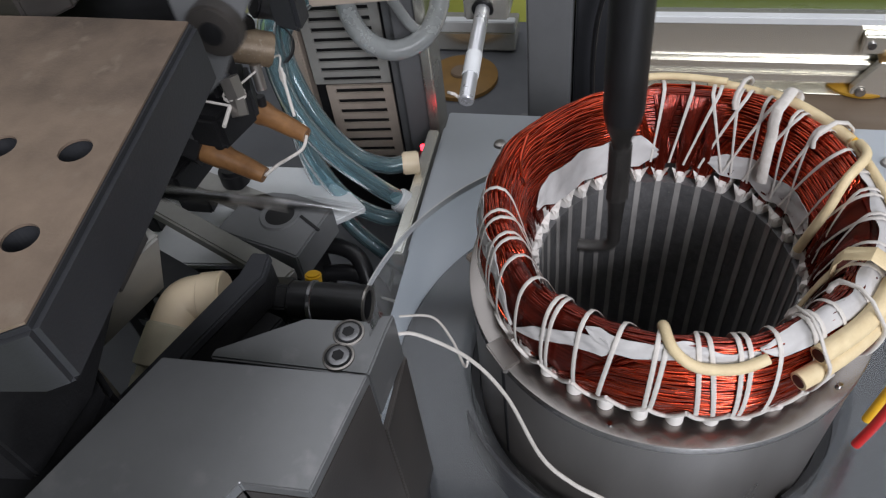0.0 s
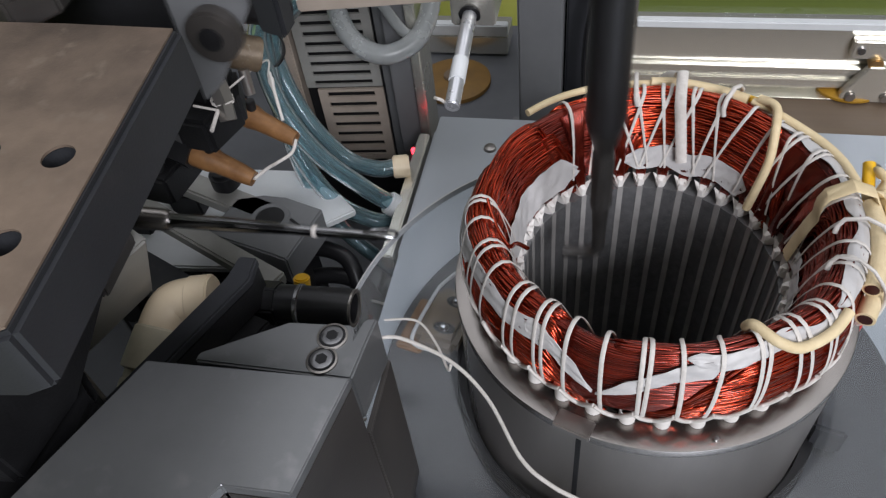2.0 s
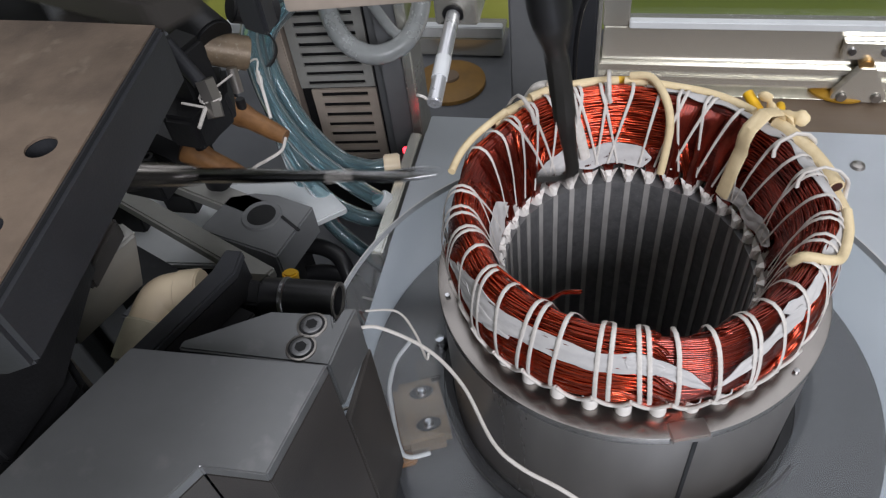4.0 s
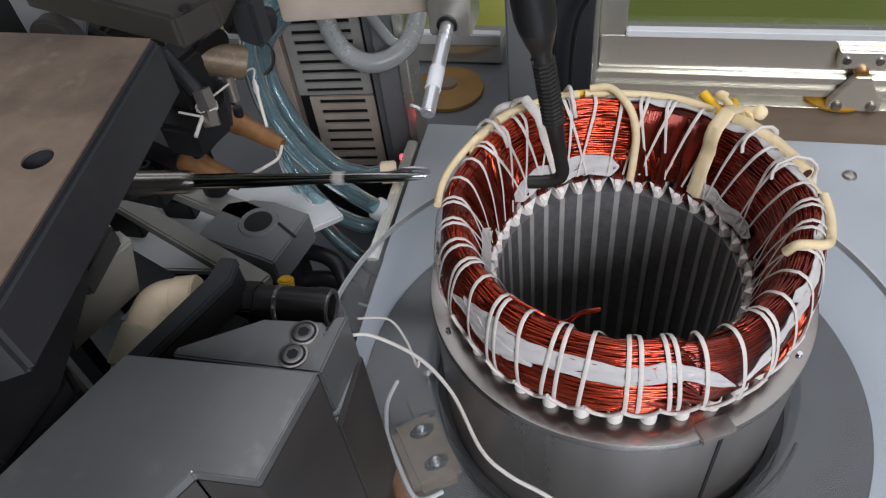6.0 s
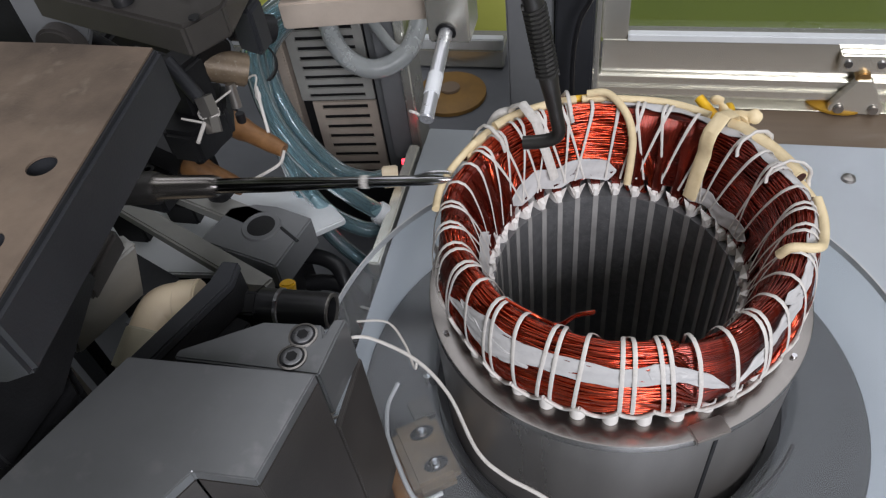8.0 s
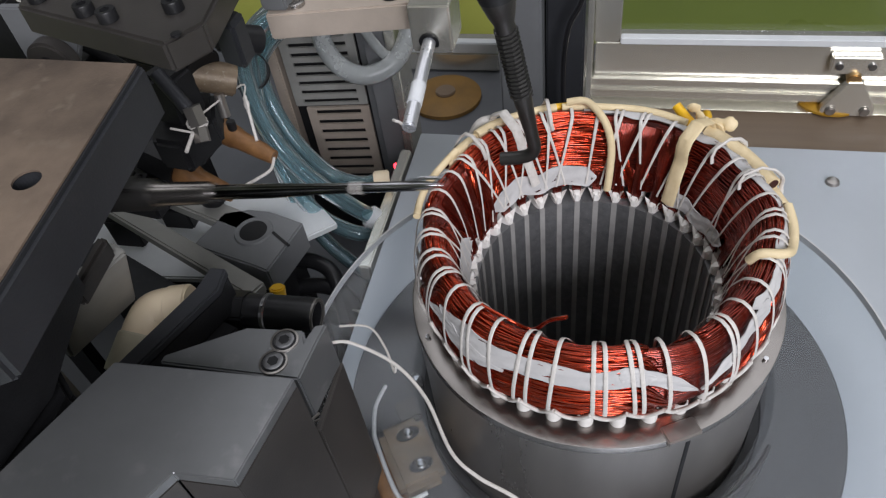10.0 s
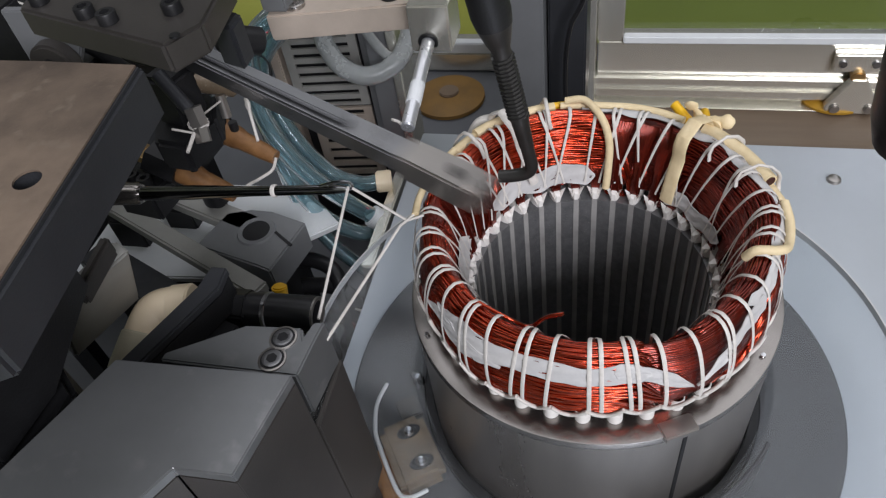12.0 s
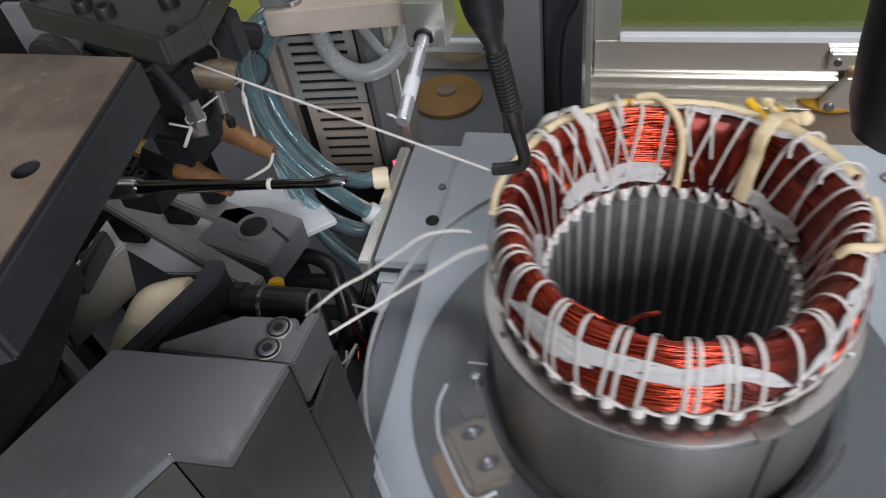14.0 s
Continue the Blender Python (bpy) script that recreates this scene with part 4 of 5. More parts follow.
part("coil", tube([Vector((-0.1599, 0.0205, 0.1350)) + Vector((0.0042 * math.cos(k * 0.6), 0.0036 * math.sin(k * 0.6), -0.001 - 0.00008 * k)) for k in range(26)], 0.0004, 6), CORD, cord_a)

duct = thing("cable_duct", "black cable duct with pale plastic strips behind the head", "cable duct")
part("body", prism([(-0.46, 0.10), (-0.30, 0.125), (-0.30, 0.20), (-0.46, 0.26)], -0.139, 0.086, 0.003), BLACK, duct)
part("strip", move(box(-0.060, 0.018, -0.006, 0.006, 0, 0.006, 0.001), pose(-0.352, 0.142, 0.0865, 0, 0, -28)), WHITE_PLASTIC, duct, "pale plastic strip")
part("strip", move(box(-0.060, 0.012, -0.005, 0.005, 0, 0.005, 0.001), pose(-0.345, 0.122, 0.0865, 0, 0, 12)), WHITE_PLASTIC, duct, "pale plastic strip")
part("cable", tube(smooth_path([(-0.40, 0.14, 0.092), (-0.35, 0.128, 0.108), (-0.31, 0.135, 0.100), (-0.285, 0.15, 0.06)]), 0.004, 10), BLACK_PLASTIC, duct)

# swinging carriage with the two brown nozzles
carriage = thing("nozzle_carriage", "black carriage with two brown phenolic nozzles", "nozzle carriage")


def nozzle(base, tip, parent):
    d = (Vector(tip) - Vector(base))
    L = d.length
    n = part("nozzle", between(lathe([(0.0001, 0), (0.0062, 0), (0.0064, 0.002), (0.0060, L * 0.30), (0.0050, L * 0.42), (0.0044, L * 0.80), (0.0036, L), (0.0016, L), (0.0014, L - 0.003)], 28), base, tip), BAKELITE, parent, "brown phenolic nozzle")
    b = Vector(base)
    u = d.normalized()
    for k in (0.1, 0.32):
        p = b + u * (L * k)
        part("screw", rod(p + Vector((0, 0, 0.0045)), p + Vector((0.0005, 0, 0.0105)), 0.0023, 14, bev=0.0004), BLACK, n)
    part("clamp", between(lathe([(0.0066, -0.016), (0.0090, -0.016), (0.0090, 0.001), (0.0066, 0.001)], 6, True), base, tip), BLACK, n)
    part("tail", rod(b - u * 0.030, b - u * 0.014, 0.0052, 6, bev=0.0006), BRASS, n, "brass hose fitting")


nozzle((-0.1925, 0.0760, 0.0850), (-0.1617, 0.0680, 0.0745), carriage)
nozzle((-0.2000, 0.0440, 0.0850), (-0.1722, 0.0394, 0.0745), carriage)
part("yoke", prism([(-0.232, 0.030), (-0.208, 0.026), (-0.200, 0.090), (-0.226, 0.095)], 0.066, 0.082, 0.0015), BLACK, carriage)
part("plate", prism([(-0.226, 0.050), (-0.203, 0.048), (-0.196, 0.066), (-0.220, 0.072)], 0.0822, 0.094, 0.0015), BLUED, carriage)
for x, y in ((-0.222, 0.036), (-0.214, 0.034)):
    socket_bolt(pose(x, y, 0.0822), 0.0036, 0.006, BLACK, "socket_bolt", carriage)
part("slide_rod", rod((-0.34, 0.110, 0.074), (-0.222, 0.066, 0.074), 0.006, 20), BOLT, carriage)
part("cable", tube(smooth_path([(-0.214, 0.082, 0.082), (-0.216, 0.094, 0.094), (-0.232, 0.110, 0.096), (-0.27, 0.13, 0.09)]), 0.0019, 8), BLACK_PLASTIC, carriage)
part("cable", tube(smooth_path([(-0.220, 0.052, 0.094), (-0.226, 0.066, 0.102), (-0.245, 0.082, 0.102), (-0.28, 0.11, 0.095)]), 0.0019, 8), BLACK_PLASTIC, carriage)
cord_b = part("cord", tube(smooth_path([(-0.1617, 0.0680, 0.0745), (-0.1630, 0.0630, 0.0705), (-0.1680, 0.0560, 0.0700), (-0.1690, 0.0480, 0.0735), (-0.1722, 0.0394, 0.0745)]), 0.0008, 8), CORD, carriage, "white cord between the nozzles")

# the lacing needle: origin at its tip, pointing along +x
needle = thing("lacing_needle", "polished steel lacing needle in a dark holder", "needle")
part("shank", between(lathe([(0.0001, 0), (0.0030, 0), (0.0030, 0.028), (0.0021, 0.055), (0.0019, 0.090), (0.0014, 0.0955), (0.0004, 0.0975)], 20), (-0.097, 0, 0), (0.001, 0, 0)), NEEDLE, needle, "polished hooked needle")
part("hook_eye", tube(smooth_path([(-0.012, 0.0, 0.0016), (-0.005, 0.0008, 0.0030), (0.0005, 0.0010, 0.0024), (0.0012, 0.0004, 0.0006), (-0.001, 0, -0.0002)], 4), 0.0007, 8), CHROME, needle)
part("cord_wrap", between(lathe([(0.0021, 0), (0.0026, 0.0004), (0.0026, 0.0016), (0.0021, 0.002)], 16), (-0.033, 0, 0), (-0.030, 0, 0)), CORD, needle, "ring of white cord")
part("ferrule", between(lathe([(0.0030, 0), (0.0055, 0.0), (0.0055, 0.002), (0.0050, 0.003), (0.0046, 0.026), (0.0038, 0.028), (0.0030, 0.028)], 28), (-0.122, 0, 0), (-0.094, 0, 0)), RING_STEEL, needle, "worn brown steel ferrule")
part("holder", between(lathe([(0.0001, 0), (0.0068, 0), (0.0068, 0.150), (0.0060, 0.152), (0.0001, 0.152)], 28), (-0.2735, 0, 0), (-0.1215, 0, 0)), HOOK, needle, "black holder bar")
part("flat", box(-0.165, -0.128, -0.0045, 0.0045, 0.0050, 0.0072, 0.0006), HOOK, needle)

# the feeder rod with its hook: origin at the bend
hook = thing("hook_rod", "dark steel feeder rod with a bent hook end", "hook rod")
part("hook", tube(smooth_path([(-0.0125, 0, -0.0004), (-0.0075, 0, -0.0006), (-0.0025, 0, 0.0002), (-0.0002, 0, 0.0030), (0, 0, 0.0080), (0, 0, 0.016)], 6), 0.0023, 14), HOOK, hook, "bent dark hook")
neck = bmesh.new()
tube([(0.0031 * math.cos(k * 0.7), 0.0031 * math.sin(k * 0.7), 0.024 + k * 0.00016) for k in range(150)], 0.0007, 6, bm=neck)
part("spring", neck, HOOK, hook, "close-wound dark spring")
part("neck", lathe([(0.0001, 0.012), (0.0024, 0.012), (0.0028, 0.020), (0.0031, 0.024), (0.0031, 0.050), (0.0042, 0.053), (0.0056, 0.058)], 24), HOOK, hook)
part("shaft", lathe([(0.0056, 0.058), (0.0062, 0.062), (0.0062, 0.215), (0.0001, 0.215)], 32), BLACK, hook, "thick black shaft")

# cutter housing and its sliding nose
housing = thing("cutter_housing", "grey nickel-plated cutter housing block", "machine block")
part("cover", prism([(-0.1375, -0.0903), (-0.0798, -0.0887), (-0.0851, -0.1208), (-0.1025, -0.1213), (-0.1090, -0.1330), (-0.1105, -0.172), (-0.1690, -0.172)], 0.1262, 0.1302, 0.0004), GREY_BLOCK, housing)
# same block as the cover, with the shade on its walls put into colour
part("side", prism([(-0.10055, -0.0893), (-0.0798, -0.0887), (-0.0851, -0.1208), (-0.10245, -0.1213)], 0.030, 0.1260, 0.0003), SIDE_STEEL, housing, "unlit side face, its shade in the colour")
part("side", prism([(-0.1027, -0.1214), (-0.1092, -0.1331), (-0.1107, -0.172), (-0.1185, -0.172), (-0.1170, -0.1331), (-0.1110, -0.1214)], 0.030, 0.1260, 0.0003), SIDE_STEEL, housing, "brown recess wall in the side face's shaded tone")
part("side", prism([(-0.1400, -0.0910), (-0.1320, -0.0908), (-0.1620, -0.172), (-0.1700, -0.172)], 0.030, 0.1236, 0.0007), GREY_BLOCK, housing)
part("bottom", prism([(-0.1315, -0.0910), (-0.1010, -0.0908), (-0.1010, -0.121), (-0.1400, -0.121)], 0.030, 0.0960, 0.0007), BLUED, housing)
part("foot", prism([(-0.150, -0.0915), (-0.0855, -0.0900), (-0.0880, -0.120), (-0.150, -0.172)], -0.139, 0.0298, 0.001), BLUED, housing)

nose = thing("cutter_nose", "grey steel cutter nose on a sliding arm", "cutter")
part("plate", prism([(-0.1290, -0.0842), (-0.1288, -0.0812), (-0.1058, -0.0676), (-0.0868, -0.0664), (-0.0852, -0.0700), (-0.0838, -0.0640), (-0.0800, -0.0632), (-0.0808, -0.0690), (-0.0822, -0.0842)], 0.1000, 0.1222, 0.0006), GREY_BLOCK, nose)
part("arm", prism([(-0.1290, -0.0848), (-0.1085, -0.0848), (-0.1150, -0.150), (-0.1300, -0.150)], 0.1030, 0.1215, 0.0008), GREY_BLOCK, nose, "long sliding arm")
for x, y in ((-0.0914, -0.0713), (-0.0921, -0.0794)):
    part("counterbore", move(lathe([(0.0039, 0.0), (0.0039, 0.0005), (0.0045, 0.0004), (0.0046, 0.0)], 36), Matrix.Translation((x, y, 0.1222))), STEEL, nose, "bright turned counterbore")
    part("gap", move(cylinder(0.0040, 0.0003, 32), Matrix.Translation((x, y, 0.1222))), BLACK, nose)
    b = socket_bolt(pose(x, y, 0.1225), 0.0032, 0.0006, BOLT, "socket_bolt", nose)
    part("socket", move(cylinder(0.0018, 0.00025, 6), Matrix.Translation((x, y, 0.1230))), BLACK, b)
# added plate carries on the housing's unlit side face in the same tone
wingp = thing("steel_plate", "thin side plate that continues the cutter housing's dark face", "plate")
part("plate", prism([(-0.0815, -0.0880), (-0.0795, -0.0880), (-0.0800, -0.0620), (-0.0815, -0.0620)], 0.020, 0.0990, 0.0004), SIDE_STEEL, wingp)
part("stand", box(-0.0835, -0.0800, -0.088, -0.070, -0.139, 0.0198, 0.0005), BLUED, wingp)

diag = thing("side_rail", "dark steel side rail beside the cutter", "rail")
part("bar", prism([(-0.1425, -0.0300), (-0.1355, -0.0300), (-0.1345, -0.0400), (-0.1475, -0.0720), (-0.1600, -0.108), (-0.1700, -0.108), (-0.1435, -0.0400)], 0.1005, 0.1045, 0.0008), BLUED, diag)
# black lower flank: the shade on the rail's unlit side, put into colour
part("web", prism([(-0.1420, -0.0305), (-0.1360, -0.0305), (-0.1352, -0.0400), (-0.1482, -0.0720), (-0.1607, -0.107), (-0.1690, -0.107), (-0.1430, -0.0400)], 0.0880, 0.1003, 0.0004), BLACK, diag)
part("leg", prism([(-0.1390, -0.0420), (-0.1300, -0.0450), (-0.1480, -0.090), (-0.1580, -0.090)], -0.139, 0.0878, 0.0008), BLACK, diag)

fitting = thing("pneumatic_fitting", "black threaded pneumatic fitting with open bright mouth", "fitting")
part("hex", rod((-0.1440, -0.0340, 0.0830), (-0.1310, -0.0335, 0.0830), 0.0085, 6, bev=0.0008), BLACK, fitting)
part("tube", between(lathe([(0.0001, 0.004), (0.0055, 0.004), (0.0055, 0.028), (0.0068, 0.028), (0.0072, 0.0265), (0.0072, 0.0)], 32), (-0.1315, -0.0335, 0.0830), (-0.1030, -0.0325, 0.0830)), BLACK_PLASTIC, fitting)
part("mouth", between(lathe([(0.0056, 0), (0.0056, 0.0008), (0.0070, 0.0008), (0.0070, 0)], 32, True), (-0.1036, -0.0325, 0.0830), (-0.1020, -0.0325, 0.0830)), STEEL, fitting, "bright rim")
part("collar", between(lathe([(0.0072, 0), (0.0078, 0.0004), (0.0078, 0.0016), (0.0072, 0.002)], 32), (-0.1245, -0.0334, 0.0830), (-0.1220, -0.0333, 0.0830)), BOLT, fitting)
part("stem", rod((-0.1330, -0.0335, 0.0755), (-0.1330, -0.0335, 0.0300), 0.004, 16), BLACK, fitting)

elbow = thing("elbow_fitting", "cream plastic elbow pipe fitting", "pipe fitting", pose(-0.186, -0.032, 0.06) @ Matrix.Scale(0.86, 4) @ pose(0.178, 0.035, -0.06))
part("body", tube(smooth_path([(-0.1585, -0.0232, 0.0650), (-0.1640, -0.0245, 0.0650), (-0.1715, -0.0262, 0.0650), (-0.1768, -0.0290, 0.0645), (-0.1792, -0.0345, 0.0620), (-0.1802, -0.0410, 0.0590)], 6), 0.0118, 28), CREAM_PLASTIC, elbow)
part("ring", between(lathe([(0.0118, 0), (0.0127, 0.0006), (0.0127, 0.010), (0.0118, 0.0106)], 32), (-0.1590, -0.0233, 0.0650), (-0.1690, -0.0257, 0.0650)), CREAM_PLASTIC, elbow)
part("skirt", between(lathe([(0.0118, 0), (0.0127, 0.001), (0.0136, 0.017), (0.0136, 0.020), (0.0112, 0.021), (0.0112, 0.025), (0.0120, 0.026), (0.0120, 0.031), (0.0001, 0.031)], 36), (-0.1800, -0.0392, 0.0600), (-0.1820, -0.0580, 0.0505)), OLIVE_PLASTIC, elbow, "aged cream collar")
part("tail", rod((-0.1828, -0.0669, 0.0461), (-0.1834, -0.0740, 0.0425), 0.0085, 20), BLACK, elbow)

valve_cap = thing("tube_plug", "small yellow tube plug beside the fitting", "plug")
part("cap", rod((-0.1475, 0.0060, 0.0320), (-0.1475, 0.0100, 0.0440), 0.0038, 16, bev=0.0008), YELLOW, valve_cap)
part("stem", rod((-0.1475, 0.0060, -0.139), (-0.1475, 0.0060, 0.0318), 0.0030, 12), BLACK, valve_cap)

# ---- behind: levers, tubes, covers ----
lever = thing("ring_lever", "grey steel lever block with a bored ring", "lever")
bm = bmesh.new()
pts = [(-0.222, 0.052), (-0.214, 0.079), (-0.200, 0.0835), (-0.187, 0.0830), (-0.163, 0.0755), (-0.171, 0.038), (-0.180, 0.041)]
part("block", prism(pts, 0.000, 0.020, 0.001), COLUMN, lever)
part("ring", move(lathe([(0.0080, 0), (0.0080, 0.0010), (0.0105, 0.0012), (0.0112, 0.0)], 40), Matrix.Translation((-0.1895, 0.0655, 0.0202))), COLUMN, lever)
part("bore", move(cylinder(0.0085, 0.0006, 32), Matrix.Translation((-0.1895, 0.0655, 0.0202))), BLACK, lever, "dark bore")
part("slit", move(box(-0.016, 0.0, -0.0008, 0.0008, 0.0199, 0.0206, 0), pose(-0.165, 0.057, 0, 0, 0, -35)), BLACK, lever)
part("post", box(-0.20, -0.18, 0.05, 0.075, -0.139, -0.0002, 0.001), BLACK, lever)

for i, (a, b, w, z, mt, lab) in enumerate((((-0.300, 0.082), (-0.168, 0.021), 0.011, 0.026, COVER, "pale grey steel linkage bar"), ((-0.275, 0.100), (-0.190, 0.070), 0.014, 0.020, COVER, "grey steel linkage bar"),
                                           ((-0.300, 0.055), (-0.175, 0.000), 0.020, 0.006, BLUED, "dark steel linkage bar"), ((-0.26, 0.02), (-0.15, -0.01), 0.016, -0.010, BED, "dark steel linkage bar"))):
    t = thing("linkage_bar", lab, "bar")
    d = (Vector(b) - Vector(a)).normalized()
    n = Vector((-d.y, d.x)) * w / 2
    A, B = Vector(a), Vector(b)
    part("bar", prism([tuple(A - n), tuple(B - n), tuple(B + n), tuple(A + n)], z - 0.008, z, 0.0012), mt, t)
    part("stand", box(a[0] + 0.01, a[0] + 0.03, a[1] - 0.015, a[1] - 0.002, -0.139, z - 0.0085, 0.001), BLACK, t)

knob = thing("bumper", "round black rubber bumper among the linkage bars", "bumper")
part("cap", move(cylinder(0.008, 0.012, 28, bev=0.002), Matrix.Translation((-0.2215, 0.0860, 0.022))), BLACK_PLASTIC, knob)
part("stem", rod((-0.2215, 0.0860, -0.139), (-0.2215, 0.0860, 0.0218), 0.004, 16), BLACK, knob)

tray = thing("white_tray", "white plastic tray behind the linkage", "tray")
part("sheet", prism([(-0.310, 0.125), (-0.1882, 0.1293), (-0.1552, 0.0986), (-0.2150, 0.0480), (-0.310, 0.0400)], -0.008, -0.003, 0.001), WHITE_PLASTIC, tray)
part("stand", box(-0.24, -0.20, 0.09, 0.12, -0.139, -0.0082, 0.001), BLACK, tray)
tray2 = thing("foot_cover", "grey painted cover beside the machine foot", "tray")
part("sheet", prism([(-0.260, -0.088), (-0.190, -0.088), (-0.190, -0.052), (-0.260, -0.052)], 0.000, 0.012, 0.002), COLUMN, tray2)
part("stand", box(-0.23, -0.21, -0.08, -0.06, -0.139, -0.0002, 0.001), BLACK, tray2)


def hose(name, label, pts, r, mat, end=None, group=""):
    t = thing(name, label, "tube", group=group)
    part("tube", tube(smooth_path(pts, 8), r, 16), mat, t)
    if end:
        a, b = Vector(pts[-1]), Vector(pts[-1]) + (Vector(pts[-1]) - Vector(pts[-2])).normalized() * 0.010
        part("collet", rod(a, b, r * 1.35, 20, bev=0.0008), end, t)
    return t


G = "blue air tubes"
hose("air_tube", "translucent blue air tube", [(-0.170, 0.190, 0.100), (-0.1804, 0.1739, 0.0980), (-0.199, 0.1626, 0.0936), (-0.2085, 0.1483, 0.0837), (-0.2045, 0.1343, 0.070), (-0.1914, 0.1173, 0.0507), (-0.1746, 0.1113, 0.0263), (-0.154, 0.1104, 0.0054), (-0.1405, 0.1129, -0.009)], 0.0052, TUBE, WHITE_PLASTIC, G)
hose("air_tube", "translucent blue air tube", [(-0.170, 0.205, 0.088), (-0.1856, 0.1892, 0.0856), (-0.2014, 0.1755, 0.0783), (-0.2086, 0.1611, 0.0676), (-0.2021, 0.1469, 0.0529), (-0.1876, 0.1373, 0.0261), (-0.1694, 0.1343, 0.004), (-0.1514, 0.1335, -0.0023), (-0.1420, 0.1365, -0.0030)], 0.0052, TUBE, CREAM_PLASTIC, G)
hose("air_tube", "translucent blue air tube", [(-0.185, 0.200, 0.096), (-0.200, 0.180, 0.092), (-0.2105, 0.162, 0.084), (-0.207, 0.145, 0.066), (-0.199, 0.128, 0.044), (-0.188, 0.116, 0.016), (-0.171, 0.109, -0.008), (-0.150, 0.106, -0.018), (-0.138, 0.110, -0.022)], 0.0050, TUBE, None, G)
hose("air_tube", "translucent blue air tube", [(-0.190, 0.205, 0.080), (-0.208, 0.170, 0.070), (-0.210, 0.150, 0.050), (-0.200, 0.130, 0.018), (-0.186, 0.115, -0.010), (-0.168, 0.105, -0.030), (-0.150, 0.100, -0.045), (-0.138, 0.100, -0.06)], 0.0048, TUBE, None, G)
tie = thing("cable_tie", "black cable tie round the blue tubes", "cable tie")
part("band", move(lathe([(0.0112, -0.0016), (0.0122, -0.0016), (0.0122, 0.0016), (0.0112, 0.0016)], 32, True), pose(-0.2090, 0.1475, 0.0700, 40, 12, 0)), BLACK_PLASTIC, tie)
for k, (dx, dy, dz) in enumerate(((0, 0, 0), (0.012, -0.010, -0.012), (-0.010, -0.016, -0.020), (0.018, -0.020, -0.030))):
    hose("black_tube", "black rubber tube low in the machine", [(-0.25 + dx, 0.06 + dy, -0.05 + dz), (-0.20 + dx, 0.085 + dy, -0.03 + dz), (-0.165 + dx, 0.085 + dy, -0.028 + dz), (-0.152 + dx, 0.070 + dy, -0.045 + dz), (-0.145 + dx, 0.05 + dy, -0.08 + dz)], 0.005, BLACK_PLASTIC, None, "black tubes")
ribbed = thing("ribbed_hose", "white ribbed plastic hose loop", "hose")
hp_ = smooth_path([(-0.1800, 0.2050, 0.085), (-0.1787, 0.1907, 0.0711), (-0.167, 0.1786, 0.0567), (-0.1493, 0.1766, 0.0493), (-0.1326, 0.1859, 0.0525), (-0.1253, 0.2006, 0.0634), (-0.124, 0.215, 0.085)], 14)
part("hose", tube(hp_, 0.0060, 14, taper=lambda f: 1 + 0.02 * (1 if int(f * 84) % 2 else -1)), HOSE, ribbed)
hose("white_tube", "thin white plastic tube", [(-0.150, 0.19, 0.075), (-0.138, 0.190, 0.0555), (-0.129, 0.196, 0.058), (-0.122, 0.21, 0.08)], 0.0032, HOSE)

# slotted cover, leaning, and its tan heat sink below
cover = thing("slotted_cover", "dark grey slotted machine cover with tan lower panel", "cover")
CO = pose(-0.1975, 0.2200, -0.0080, 90, 0, 6)


def slotted(x0, x1, y0, y1, rows, mat, name, label):
    """A plate in the cover's plane with rows of through slots."""
    bm = bmesh.new()
    step = (y1 - y0) / rows
    cells = []
    m = 0.0065
    for r in range(rows):
        ya, yb = y0 + r * step, y0 + (r + 1) * step
        sa, sb = ya + step * 0.27, yb - step * 0.27
        for q in ((x0, x1, ya, sa), (x0, x1, sb, yb), (x0, x0 + m, sa, sb), (x1 - m, x1, sa, sb)):
            b2 = box(q[0], q[1], q[2], q[3], -0.002, 0.0, 0)
            cells.append(b2)
    return part(name, move(join(*cells), CO), mat, cover, label)


slotted(-0.027, 0.027, 0.001, 0.070, 9, COVER, "upper_panel", "dark grey slotted panel")
slotted(-0.020, 0.027, -0.072, -0.001, 8, TAN, "lower_panel", "tan slotted panel")
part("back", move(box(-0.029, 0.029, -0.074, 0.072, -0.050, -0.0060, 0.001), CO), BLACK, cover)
part("left_flange", move(box(-0.037, -0.0295, -0.074, 0.072, -0.050, 0.003, 0.001), CO), TAN, cover)
part("right_flange", move(box(0.0295, 0.040, -0.074, 0.100, -0.050, 0.003, 0.001), CO), COLUMN, cover)
part("foot", box(-0.235, -0.165, 0.218, 0.290, -0.139, -0.0825, 0.001), BLACK, cover)
strut = thing("aluminium_strut", "grey aluminium strut beside the cover", "strut")
part("bar", box(-0.1555, -0.1400, 0.200, 0.222, -0.075, 0.150, 0.001), COLUMN, strut)
part("edge", box(-0.1396, -0.1330, 0.196, 0.222, -0.075, 0.150, 0.001), ALU, strut, "bright edge profile")
part("foot", box(-0.158, -0.130, 0.195, 0.226, -0.139, -0.076, 0.001), BLACK, strut)

# sensing rod on its clamp block and bar
rodset = thing("guide_rod", "polished guide rod in a grey clamp block on a bar", "guide rod")
part("bar", prism([(-0.150, 0.0815), (-0.0830, 0.0925), (-0.0845, 0.1060), (-0.152, 0.0960)], 0.1330, 0.1455, 0.0008), TAN, rodset, "grey-brown steel bar")
part("block", box(-0.0835, -0.0655, 0.0785, 0.0985, 0.1300, 0.1520, 0.0008), ALU, rodset, "grey clamp block")
